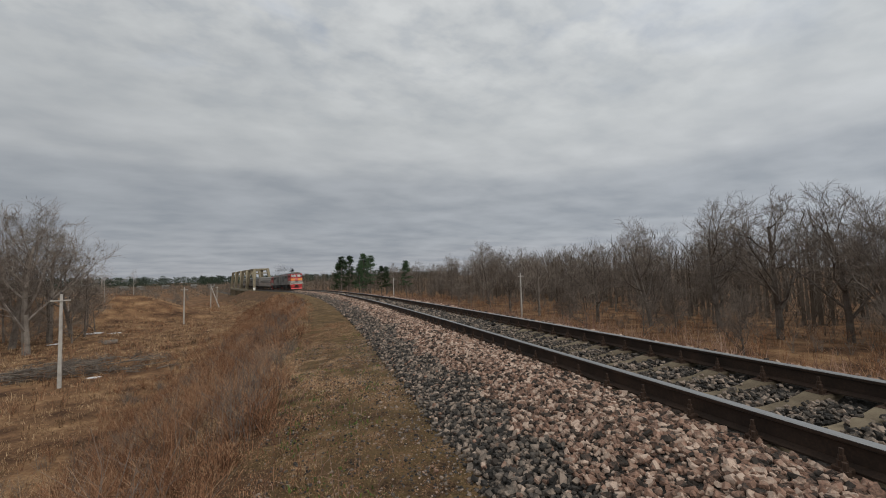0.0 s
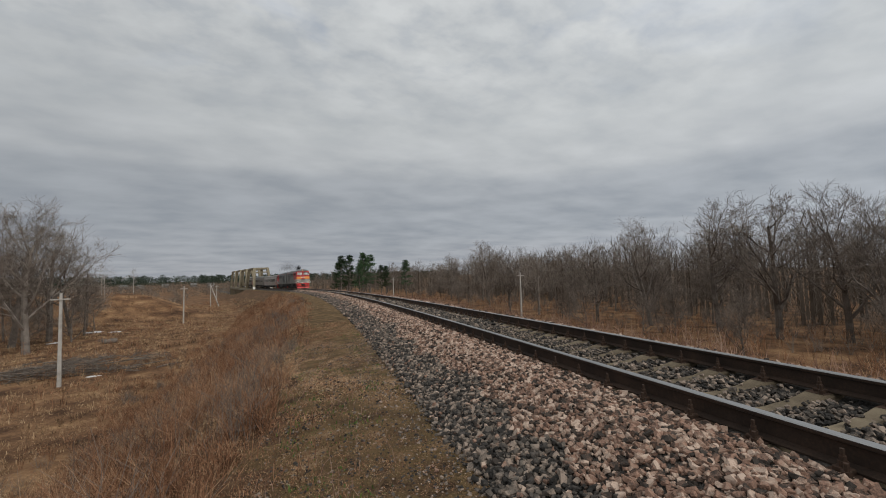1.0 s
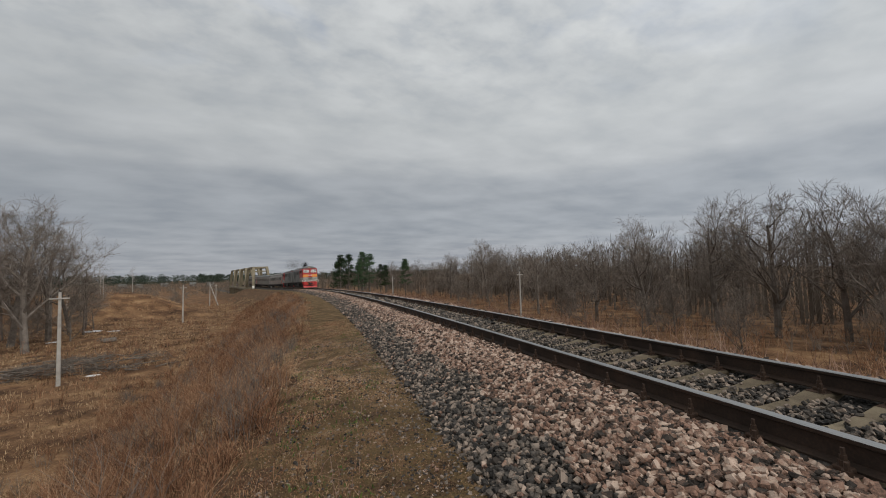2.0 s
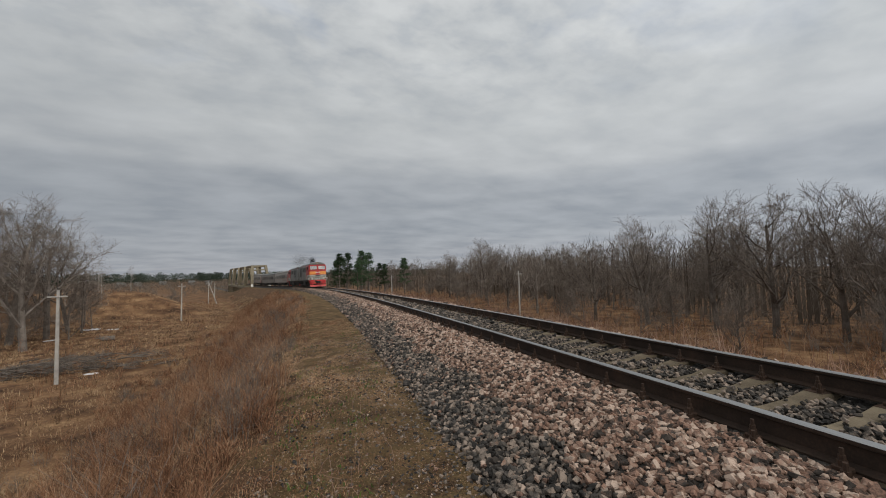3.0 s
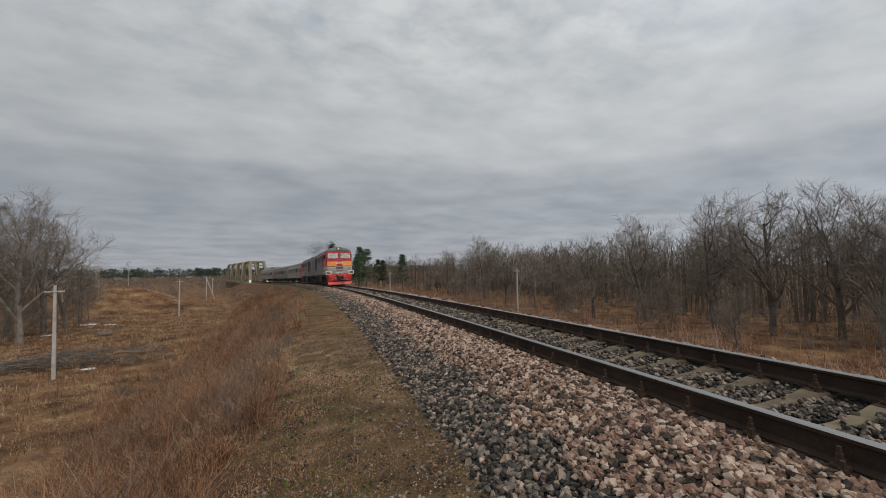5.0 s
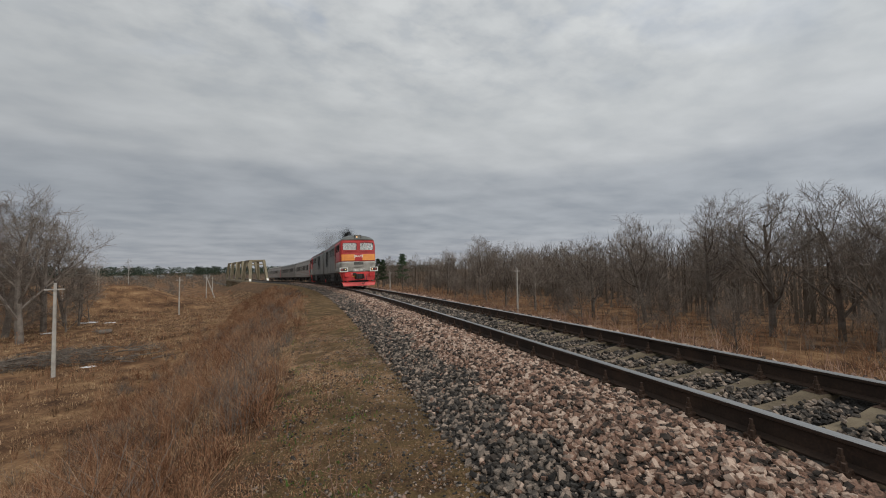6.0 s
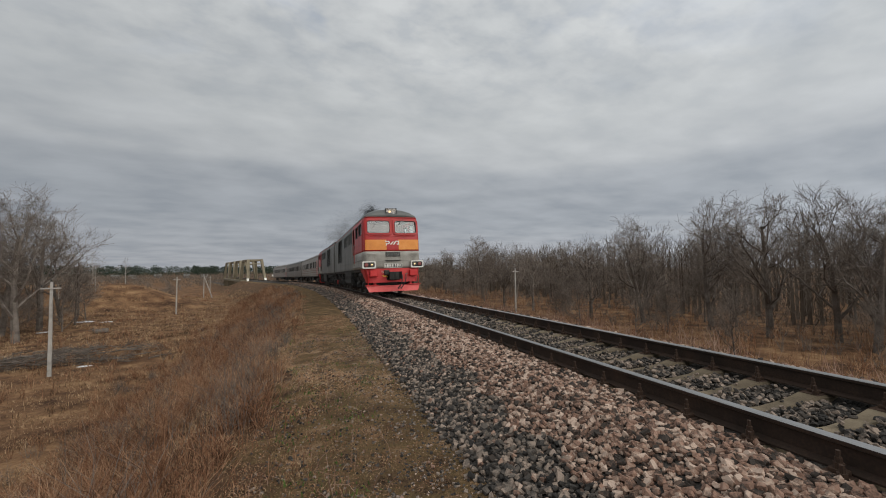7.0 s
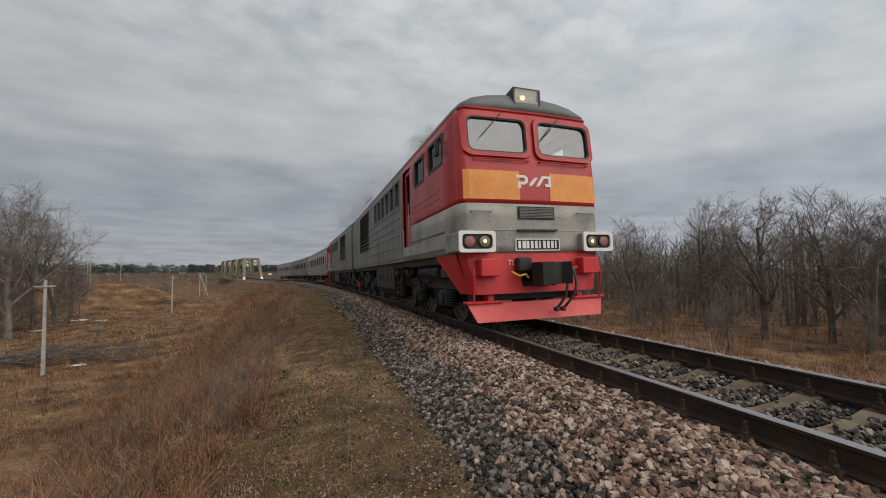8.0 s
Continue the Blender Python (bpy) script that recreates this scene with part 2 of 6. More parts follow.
M = {
    "field": material("dry_field_grass", [(0.026, 0.015, 0.009), (0.100, 0.054, 0.030), (0.185, 0.106, 0.056), (0.31, 0.195, 0.105)], 0.45, 0.95, 0, 5, 0.9, 0.12, gloss=0.1),
    "slope": material("slope_litter", [(0.026, 0.016, 0.010), (0.105, 0.062, 0.036), (0.24, 0.148, 0.083)], 1.3, 0.95, 0, 16, 0.9, 0.06, gloss=0.1),
    "path": material("mossy_shoulder", [(0.022, 0.014, 0.009), (0.105, 0.066, 0.037), (0.135, 0.092, 0.043), (0.20, 0.125, 0.068), (0.38, 0.265, 0.165)], 2.6, 0.95, 0, 42, 1.0, 0.08, gloss=0.1),
    "grit": material("dark_ballast_bed", [(0.022, 0.020, 0.019), (0.06, 0.055, 0.05), (0.12, 0.105, 0.092)], 4, 0.95, 0, 40, 1.0, 0.04, gloss=0.15),
    "stone": material("pink_granite", [(0.036, 0.029, 0.024), (0.118, 0.075, 0.056), (0.25, 0.147, 0.105), (0.27, 0.185, 0.138), (0.43, 0.325, 0.258)], 9, 0.85, 0, 90, 0.6, 0.006, island=0.75, gloss=0.25),
    "stone_one": material("pink_granite_single", [(0.036, 0.029, 0.024), (0.118, 0.075, 0.056), (0.25, 0.147, 0.105), (0.27, 0.185, 0.138), (0.43, 0.325, 0.258)], 9, 0.85, 0, 90, 0.6, 0.006, spread=0.75, gloss=0.25),
    "dark_stone": material("sooty_ballast", [(0.022, 0.020, 0.018), (0.058, 0.051, 0.045), (0.105, 0.088, 0.073), (0.25, 0.195, 0.155)], 9, 0.85, 0, 90, 0.5, 0.006, island=0.8, gloss=0.25),
    "rail_top": material("polished_rail_steel", [(0.24, 0.235, 0.23), (0.38, 0.375, 0.37)], 3, 0.42, 1.0, 120, 0.05, 0.001, streak=(1, 0.05, 1)),
    "rust": material("rusty_rail_web", [(0.018, 0.012, 0.009), (0.038, 0.024, 0.017), (0.075, 0.043, 0.028)], 2.5, 0.75, 0.2, 60, 0.3, 0.004, gloss=0.3),
    "concrete": material("weathered_concrete", [(0.065, 0.050, 0.033), (0.125, 0.098, 0.066), (0.195, 0.158, 0.108)], 3, 0.9, 0, 70, 0.4, 0.006, spread=0.25, gloss=0.2),
    "pole": material("pale_concrete", [(0.23, 0.212, 0.19), (0.36, 0.34, 0.31), (0.44, 0.42, 0.39)], 1.5, 0.9, 0, 40, 0.3, 0.005, gloss=0.2),
    "red": material("red_loco_paint", [(0.26, 0.012, 0.012), (0.40, 0.018, 0.017), (0.46, 0.030, 0.026)], 1.2, 0.42, 0, 25, 0.06, 0.003),
    "bright_red": material("bright_red_paint", [(0.36, 0.014, 0.014), (0.50, 0.018, 0.018), (0.56, 0.032, 0.03)], 2.0, 0.5, 0, 25, 0.1, 0.004),
    "plow_red": material("sun_faded_red_paint", [(0.46, 0.05, 0.045), (0.58, 0.065, 0.06), (0.62, 0.12, 0.11)], 2.0, 0.55, 0, 30, 0.12, 0.004),
    "orange": material("orange_panel_paint", [(0.60, 0.20, 0.045), (0.72, 0.27, 0.05), (0.78, 0.33, 0.09)], 2.2, 0.55, 0, 20, 0.08, 0.003),
    "grey": material("grey_loco_paint", [(0.13, 0.122, 0.104), (0.265, 0.252, 0.220), (0.335, 0.32, 0.283)], 1.6, 0.5, 0, 22, 0.1, 0.004),
    # darker grey than the nose, with vertically stretched noise
    "side_grey": material("streaked_dark_grey_paint", [(0.03, 0.031, 0.029), (0.115, 0.118, 0.108), (0.20, 0.20, 0.182)], 1.3, 0.5, 0, 18, 0.1, 0.004, streak=(1, 1, 0.25)),
    "roof": material("dark_roof_paint", [(0.055, 0.058, 0.055), (0.10, 0.105, 0.10), (0.14, 0.145, 0.135)], 1.2, 0.5, 0, 20, 0.12, 0.004),
    "black": material("black_grease", [(0.008, 0.008, 0.008), (0.02, 0.019, 0.018), (0.045, 0.042, 0.038)], 4, 0.6, 0, 30, 0.3, 0.006),
    # colour held near black to put in the shade beneath the train
    "under": material("shade_dark_underframe", [(0.005, 0.005, 0.004), (0.013, 0.012, 0.010), (0.034, 0.030, 0.025)], 3, 0.7, 0, 30, 0.3, 0.006),
    "wheel": material("wheel_steel", [(0.05, 0.045, 0.04), (0.16, 0.15, 0.14)], 5, 0.45, 0.6, 40, 0.1, 0.003),
    "rubber": material("black_rubber", [(0.012, 0.012, 0.012), (0.03, 0.03, 0.03)], 8, 0.6, 0, 50, 0.1, 0.002),
    "white": material("white_enamel", [(0.62, 0.60, 0.55), (0.74, 0.72, 0.67)], 4, 0.45, 0, 40, 0.05, 0.002),
    "cabin": material("cabin_lining", [(0.38, 0.40, 0.38), (0.50, 0.52, 0.49)], 2, 0.7, 0, 30, 0.05, 0.002),
    "yellow": material("yellow_paint", [(0.60, 0.40, 0.03), (0.72, 0.50, 0.05)], 6, 0.5, 0, 40, 0.1, 0.003),
    "coach": material("silver_coach_paint", [(0.19, 0.178, 0.16), (0.275, 0.26, 0.235), (0.34, 0.325, 0.295)], 0.8, 0.5, 0, 15, 0.08, 0.004),
    "coach_dark": material("worn_coach_paint", [(0.10, 0.09, 0.078), (0.155, 0.14, 0.12), (0.20, 0.185, 0.16)], 0.8, 0.5, 0, 15, 0.08, 0.004),
    "brown": material("brown_stripe_paint", [(0.14, 0.085, 0.06), (0.19, 0.12, 0.085)], 2, 0.5, 0, 20, 0.05, 0.003),
    # base tone raised slightly to stand for sky mirrored in the panes
    "dark_glass": material("coach_glass", [(0.03, 0.033, 0.036), (0.07, 0.076, 0.08)], 1, 0.06, 0, 10, 0.0),
    "glass": glass_material("cab_glass", (0.82, 0.90, 0.85), 0.17),
    "lens": glass_material("lamp_lens", (0.95, 0.93, 0.9), 0.1),
    "lit": lamp_material("warm_lamp_filament", (1.0, 0.60, 0.24), 1.6),
    "red_lens": material("red_lamp_lens", [(0.20, 0.06, 0.055), (0.27, 0.09, 0.08)], 6, 0.2, 0, 30, 0.0),
    "mirror_bowl": material("lamp_reflector", [(0.13, 0.11, 0.08), (0.21, 0.185, 0.15)], 6, 0.4, 0.5, 30, 0.0),
    "bridge": material("olive_bridge_paint", [(0.12, 0.10, 0.065), (0.19, 0.16, 0.105), (0.25, 0.215, 0.145)], 0.6, 0.8, 0, 8, 0.2, 0.01),
    "bark": material("grey_bark", [(0.06, 0.05, 0.042), (0.14, 0.118, 0.10), (0.23, 0.20, 0.175)], 1.5, 0.95, 0, 14, 0.8, 0.03, spread=0.25, gloss=0.1),
    "twig": material("bare_twigs", [(0.10, 0.082, 0.068), (0.175, 0.145, 0.122), (0.25, 0.21, 0.178)], 0.5, 0.95, 0, 6, 0.0, island=0.4, gloss=0.1),
    "birch": material("birch_bark", [(0.10, 0.09, 0.08), (0.35, 0.33, 0.30), (0.5, 0.48, 0.45)], 2, 0.9, 0, 9, 0.3, 0.01, gloss=0.1),
    "needle": material("pine_needles", [(0.018, 0.036, 0.018), (0.04, 0.075, 0.034), (0.075, 0.115, 0.052)], 0.6, 0.85, 0, 4, 0.0, island=0.5, gloss=0.2),
    "brush": material("red_brown_stems", [(0.055, 0.030, 0.018), (0.18, 0.090, 0.051), (0.33, 0.172, 0.096), (0.48, 0.325, 0.205)], 0.35, 0.95, 0, 3, 0.0, island=0.5, gloss=0.1),
    "straw": material("dry_straw", [(0.06, 0.037, 0.022), (0.19, 0.115, 0.066), (0.36, 0.235, 0.135), (0.50, 0.36, 0.22)], 0.4, 0.9, 0, 3, 0.0, island=0.6, gloss=0.15),
    "pale_straw": material("pale_reed", [(0.13, 0.075, 0.055), (0.28, 0.165, 0.12), (0.42, 0.29, 0.22)], 0.5, 0.9, 0, 3, 0.0, island=0.6, gloss=0.15),
    "green": material("spring_weed", [(0.035, 0.06, 0.014), (0.07, 0.115, 0.025), (0.12, 0.15, 0.03)], 3, 0.8, 0, 20, 0.0, island=0.5, gloss=0.2),
    "snow": material("old_snow", [(0.45, 0.45, 0.46), (0.66, 0.67, 0.69)], 2, 0.7, 0, 12, 0.4, 0.03),
    "house": material("far_house_wall", [(0.12, 0.11, 0.10), (0.30, 0.29, 0.28)], 0.5, 0.9, 0, 5, 0.0, spread=0.5),
    "far": material("far_wood_crowns", [(0.075, 0.06, 0.048), (0.13, 0.106, 0.086), (0.18, 0.15, 0.122)], 0.05, 0.95, 0, 0.5, 0.0, island=0.5, gloss=0.05),
    "far_pine": material("far_pine_crowns", [(0.022, 0.032, 0.024), (0.036, 0.05, 0.036), (0.06, 0.072, 0.05)], 0.05, 0.95, 0, 0.5, 0.0, island=0.5, gloss=0.05),
    "smoke": material("diesel_soot", [(0.012, 0.012, 0.012), (0.03, 0.03, 0.03)], 2, 1.0, 0, 10, 0.0, gloss=0.0),
    "thin_smoke": material("thin_exhaust", [(0.08, 0.08, 0.08), (0.14, 0.14, 0.14)], 2, 1.0, 0, 10, 0.0, gloss=0.0),
}


# ---- mesh helpers ----
class Shape:
    """Collects points and faces for one mesh."""

    def __init__(self):
        self.v, self.f, self.mi = [], [], []

    def add(self, pts, faces, slot=0):
        k = len(self.v)
        self.v.extend([tuple(p) for p in pts])
        self.f.extend([tuple(i + k for i in f) for f in faces])
        self.mi.extend([slot] * len(faces))
        return self

    def box(self, x0, x1, y0, y1, z0, z1, bevel=0.0, m=None, slot=0):
        b = min(bevel, (x1 - x0) / 2.01, (y1 - y0) / 2.01, (z1 - z0) / 2.01)
        if b <= 0:
            p = [(x, y, z) for z in (z0, z1) for y in (y0, y1) for x in (x0, x1)]
            f = [(0, 2, 3, 1), (4, 5, 7, 6), (0, 1, 5, 4), (2, 6, 7, 3), (0, 4, 6, 2), (1, 3, 7, 5)]
        else:
            p, rings = [], []
            for z, i in ((z0, b), (z0 + b, 0), (z1 - b, 0), (z1, b)):
                xa, xb, ya, yb, c = x0 + i, x1 - i, y0 + i, y1 - i, b if i == 0 else b * 0.4
                rings.append(len(p))
                p += [(xa + c, ya, z), (xb - c, ya, z), (xb, ya + c, z), (xb, yb - c, z), (xb - c, yb, z), (xa + c, yb, z), (xa, yb - c, z), (xa, ya + c, z)]
            f = [tuple(range(7, -1, -1)), tuple(24 + k for k in range(8))]
            for r in range(3):
                for k in range(8):
                    a, c = r * 8 + k, r * 8 + (k + 1) % 8
                    f.append((a, c, c + 8, a + 8))
        if m is not None:
            p = [m @ Vector(q) for q in p]
        return self.add(p, f, slot)

    def tube(self, a, b, r0, r1=None, sides=8, caps=True, slot=0):
        a, b = Vector(a), Vector(b)
        r1 = r0 if r1 is None else r1
        d = (b - a)
        if d.length < 1e-6:
            return self
        d.normalize()
        u = d.orthogonal().normalized()
        w = d.cross(u)
        ring = [(math.cos(2 * math.pi * k / sides), math.sin(2 * math.pi * k / sides)) for k in range(sides)]
        p = [a + (u * c + w * s) * r0 for c, s in ring] + [b + (u * c + w * s) * r1 for c, s in ring]
        f = [(k, (k + 1) % sides, sides + (k + 1) % sides, sides + k) for k in range(sides)]
        if caps:
            f += [tuple(range(sides - 1, -1, -1)), tuple(range(sides, 2 * sides))]
        return self.add(p, f, slot)

    def pipe(self, pts, r, sides=6, slot=0):
        for a, b in zip(pts, pts[1:]):
            self.tube(a, b, r, r, sides, True, slot)
        return self

    def disc_stack(self, axis_a, axis_dir, stations, sides=20, slot=0):
        """A lathe: stations of (distance along the axis, radius)."""
        a, d = Vector(axis_a), Vector(axis_dir).normalized()
        u = d.orthogonal().normalized()
        w = d.cross(u)
        p, f = [], []
        for t, r in stations:
            p += [a + d * t + (u * math.cos(2 * math.pi * k / sides) + w * math.sin(2 * math.pi * k / sides)) * r for k in range(sides)]
        for i in range(len(stations) - 1):
            for k in range(sides):
                f.append((i * sides + k, i * sides + (k + 1) % sides, (i + 1) * sides + (k + 1) % sides, (i + 1) * sides + k))
        f += [tuple(range(sides - 1, -1, -1)), tuple((len(stations) - 1) * sides + k for k in range(sides))]
        return self.add(p, f, slot)

    def grid(self, cols, rows_, point, skip=None, slot=0, closed=False):
        """A sheet over two lists of parameters; skip(mid of column, mid of row) leaves openings."""
        base = [point(c, r) for r in rows_ for c in cols]
        n, f = len(cols), []
        for j in range(len(rows_) - 1):
            for i in range(n - 1):
                if skip and skip((cols[i] + cols[i + 1]) / 2, (rows_[j] + rows_[j + 1]) / 2):
                    continue
                f.append((j * n + i, j * n + i + 1, (j + 1) * n + i + 1, (j + 1) * n + i))
        return self.add(base, f, slot)

    def mesh(self, name, *mats, smooth=False):
        me = bpy.data.meshes.new(name)
        me.from_pydata(self.v, [], self.f)
        for m in mats:
            me.materials.append(M[m])
        if len(mats) > 1:
            me.polygons.foreach_set("material_index", self.mi)
        if smooth:
            me.polygons.foreach_set("use_smooth", [True] * len(self.f))
        me.update()
        return me


def fix_normals(me):
    bm = bmesh.new()
    bm.from_mesh(me)
    bmesh.ops.recalc_face_normals(bm, faces=bm.faces)
    bm.to_mesh(me)
    bm.free()
    return me


def thicken(ob, t):
    s = ob.modifiers.new("thickness", "SOLIDIFY")
    s.thickness, s.offset = t, 0
    return ob


def part(name, shape, mat, parent, label="", smooth=False, place=None):
    mats = mat if isinstance(mat, tuple) else (mat,)
    ob = new(name, shape if isinstance(shape, bpy.types.Mesh) else shape.mesh(name, *mats, smooth=smooth))
    ob.parent = parent
    if place is not None:
        ob.matrix_basis = place
    return tagged(ob, label)


def thing(name, label, category, group="", kind="", place=None):
    ob = new(name)
    ob.empty_display_size = 0.3
    if place is not None:
        ob.matrix_basis = place
    return tagged(ob, label, category, group, kind)


def solid(name, shape, mat, label, category, group="", kind="", place=None, smooth=False):
    mats = mat if isinstance(mat, tuple) else (mat,)
    ob = new(name, shape if isinstance(shape, bpy.types.Mesh) else shape.mesh(name, *mats, smooth=smooth))
    if place is not None:
        ob.matrix_basis = place
    return tagged(ob, label, category, group, kind)


rng = random.Random(11)


# ---- ground: one sheet with the embankment, the ballast bed and the valley floor ----
CENTRE = [track_base(s) for s in range(-40, 2600, 2)]
CY, CX, CZ = ([p[k] for p in CENTRE] for k in (1, 0, 2))


def centre_x(y):
    return float(np.interp(y, CY, CX))


def centre_z(y):
    return float(np.interp(y, CY, CZ))


def lateral(x, y):
    """Distance right of the centre line."""
    return (x - centre_x(y)) * math.cos(heading(max(-40, min(CURVE_END, y))))


def valley(x, y):
    z = -6.5 - 0.005 * max(0.0, min(y, 620) - 90)
    # earth bank across the valley on the left
    dx, dy = x + 49.5, y - 91.0
    u, w = dx * 0.95 + dy * 0.31, -dx * 0.31 + dy * 0.95
    z += 5.4 * math.exp(-max(0.0, abs(u) - 7) ** 2 / 110 - (w / 8.5) ** 2)
    if x > 0:
        z += 0.6 * math.exp(-((x - 30) / 30) ** 2)
    z += 0.35 * noise.noise((x * 0.06, y * 0.06, 1.0)) + 0.12 * noise.noise((x * 0.3, y * 0.3, 4.0))
    return z


PROFILE = [(-13.2, None), (-4.75, -0.72), (-3.6, -0.62), (-2.62, -0.60), (-1.5, -0.185), (-0.93, -0.20), (-0.7, -0.27), (0, -0.27), (0.7, -0.27), (0.93, -0.20), (1.55, -0.185), (2.6, -0.62), (3.6, -0.72), (12.5, None)]


def ground_z(x, y):
    X = lateral(x, y)
    zv = valley(x, y)
    if X <= PROFILE[0][0] or X >= PROFILE[-1][0]:
        return zv
    zt = centre_z(y)
    fade = max(0.0, min(1.0, (178 - y) / 8.0))
    if fade <= 0:
        return zv
    for (xa, za), (xb, zb) in zip(PROFILE, PROFILE[1:]):
        if xa <= X <= xb:
            ga = zv if za is None else zt + za + (math.sin(CANT) * xa if abs(xa) < 2 else 0)
            gb = zv if zb is None else zt + zb + (math.sin(CANT) * xb if abs(xb) < 2 else 0)
            f = (X - xa) / (xb - xa)
            z = ga + (gb - ga) * f
            break
    if X < -2.7 or X > 3:
        rough = min(1.0, (abs(X) - 2.7) / 1.5)
        z += rough * (0.10 * noise.noise((x * 0.8, y * 0.8, 2.0)) + 0.03 * noise.noise((x * 3, y * 3, 7.0)))
    return zv + (z - zv) * fade


def build_ground():
    cols = [-1800, -900, -500, -300, -200, -150, -120, -100, -85, -72, -62, -54, -47, -41, -36, -32, -28, -25, -22, -19.5, -17, -15, -13.2, -12, -10.8, -9.6, -8.5, -7.5, -6.6, -5.8, -5.2, -4.75]
    cols += [-4.3, -3.9, -3.6, -3.2, -2.9, -2.62, -2.3, -2.0, -1.75, -1.5, -1.1, -0.93, -0.7, 0, 0.7, 0.93, 1.1, 1.55, 2.1, 2.6, 3.1, 3.6, 4.6, 5.8, 7, 8.5, 10, 11.2, 12.5, 14, 16, 19, 22, 26, 30, 35, 40, 47, 55, 65, 80, 100, 130, 180, 260, 400, 700, 1200, 2000]
    ys = [-1500, -600, -250, -120, -70, -45, -30, -20, -14, -10, -7, -5] + [-4 + 0.5 * i for i in range(40)] + [16 + i for i in range(34)] + [50 + 2 * i for i in range(40)] + [130 + 4 * i for i in range(28)]
    ys += [250, 265, 290, 330, 380, 450, 550, 700, 900, 1200, 1700, 2500, 3600]
    v, f, mi = [], [], []
    for y in ys:
        for c in cols:
            x = centre_x(min(y, 400)) + c
            v.append((x, y, ground_z(x, y)))
    n = len(cols)
    for j in range(len(ys) - 1):
        for i in range(n - 1):
            f.append((j * n + i, j * n + i + 1, (j + 1) * n + i + 1, (j + 1) * n + i))
            m = (cols[i] + cols[i + 1]) / 2
            e = m + 0.7 * noise.noise((ys[j] * 0.7, m * 0.9, 6.0))
            mi.append(0 if m < -13 or m > 12 else 1 if e < -4.6 or m > 3.3 else 2 if m < -2.62 else 3)
    me = bpy.data.meshes.new("ground")
    me.from_pydata(v, [], f)
    for k in ("field", "slope", "path", "grit"):
        me.materials.append(M[k])
    me.polygons.foreach_set("material_index", mi)
    me.polygons.foreach_set("use_smooth", [True] * len(f))
    me.update()
    return tagged(new("ground", me), "brown early-spring grassland with a railway embankment and its shoulder", "ground", kind="structure")


ground = build_ground()


# ---- track: rails, sleepers with fastenings ----
RAIL = [(-0.075, -0.18), (0.075, -0.18), (0.075, -0.168), (0.012, -0.150), (0.010, -0.045), (0.0375, -0.032), (0.0375, -0.008), (0.028, 0.0), (-0.028, 0.0), (-0.0375, -0.008), (-0.0375, -0.032), (-0.010, -0.045), (-0.012, -0.150), (-0.075, -0.168)]
TRACK_END = 262


def build_rail(name, X, label):
    v, f, mi = [], [], []
    stations = [-12 + 0.8 * i for i in range(60)] + [36 + 2.5 * i for i in range(93)]
    stations = [s for s in stations if s < TRACK_END]
    n = len(RAIL)
    for s in stations:
        v += [tuple(track_point(s, X + a, b)) for a, b in RAIL]
    for j in range(len(stations) - 1):
        for k in range(n):
            f.append((j * n + k, j * n + (k + 1) % n, (j + 1) * n + (k + 1) % n, (j + 1) * n + k))
            mi.append(1 if k in (6, 7, 8) else 0)
    t = thing(name, label, "rail", "rails of the track")
    for nm, slot, mat, lab in (("rail_web", 0, "rust", "brown rusty web and foot"), ("running_surface", 1, "rail_top", "polished steel running surface")):
        me = bpy.data.meshes.new(nm)
        me.from_pydata(v, [], [q for q, k in zip(f, mi) if k == slot])
        me.materials.append(M[mat])
        me.update()
        ob = new(nm, me)
        ob.parent = t
        tagged(ob, lab)
    return t


build_rail("rail", -0.7975, "rusty steel rail with a polished head, beside the ballast shoulder")
build_rail("rail", 0.7975, "rusty steel rail with a polished head, on the raised outer side")


def sleeper_mesh():
    # prestressed concrete: high at the rail seats, waisted in the middle
    s = Shape()
    prof = [(-1.35, 0.088, -0.235), (-1.0, 0.095, -0.195), (-0.60, 0.095, -0.188), (-0.36, 0.084, -0.228), (0, 0.072, -0.240), (0.36, 0.084, -0.228), (0.60, 0.095, -0.188), (1.0, 0.095, -0.195), (1.35, 0.088, -0.235)]
    p, f = [], []
    for x, w, z in prof:
        p += [(x, -w - 0.03, -0.40), (x, -w, z - 0.02), (x, -w + 0.02, z), (x, w - 0.02, z), (x, w, z - 0.02), (x, w + 0.03, -0.40)]
    for j in range(len(prof) - 1):
        for k in range(5):
            f.append((j * 6 + k, j * 6 + k + 1, (j + 1) * 6 + k + 1, (j + 1) * 6 + k))
    f += [(0, 1, 2, 3, 4, 5), tuple(48 + k for k in (5, 4, 3, 2, 1, 0))]
    s.add(p, f)
    return fix_normals(s.mesh("sleeper", "concrete"))


def fastening_mesh(side):
    s = Shape()
    for a in (-1, 1):
        x = a * 0.105
        s.box(x - 0.03, x + 0.03, -0.045, 0.045, -0.182, -0.150, 0.006)
        s.tube((x, 0.0, -0.155), (x, 0.0, -0.115), 0.027, 0.027, 6)
        s.tube((x, 0.0, -0.116), (x, 0.0, -0.085), 0.020, 0.019, 6)
        s.tube((x, 0.0, -0.086), (x, 0.0, -0.045), 0.013, 0.012, 6)
        x2 = a * 0.165
        s.tube((x2, -0.045, -0.19), (x2, -0.045, -0.145), 0.026, 0.026, 6)
        s.tube((x2, -0.045, -0.147), (x2, -0.045, -0.100), 0.015, 0.014, 6)
    s.box(-0.19, 0.19, -0.075, 0.075, -0.195, -0.181, 0.004)
    return s.mesh("fastening", "rust")


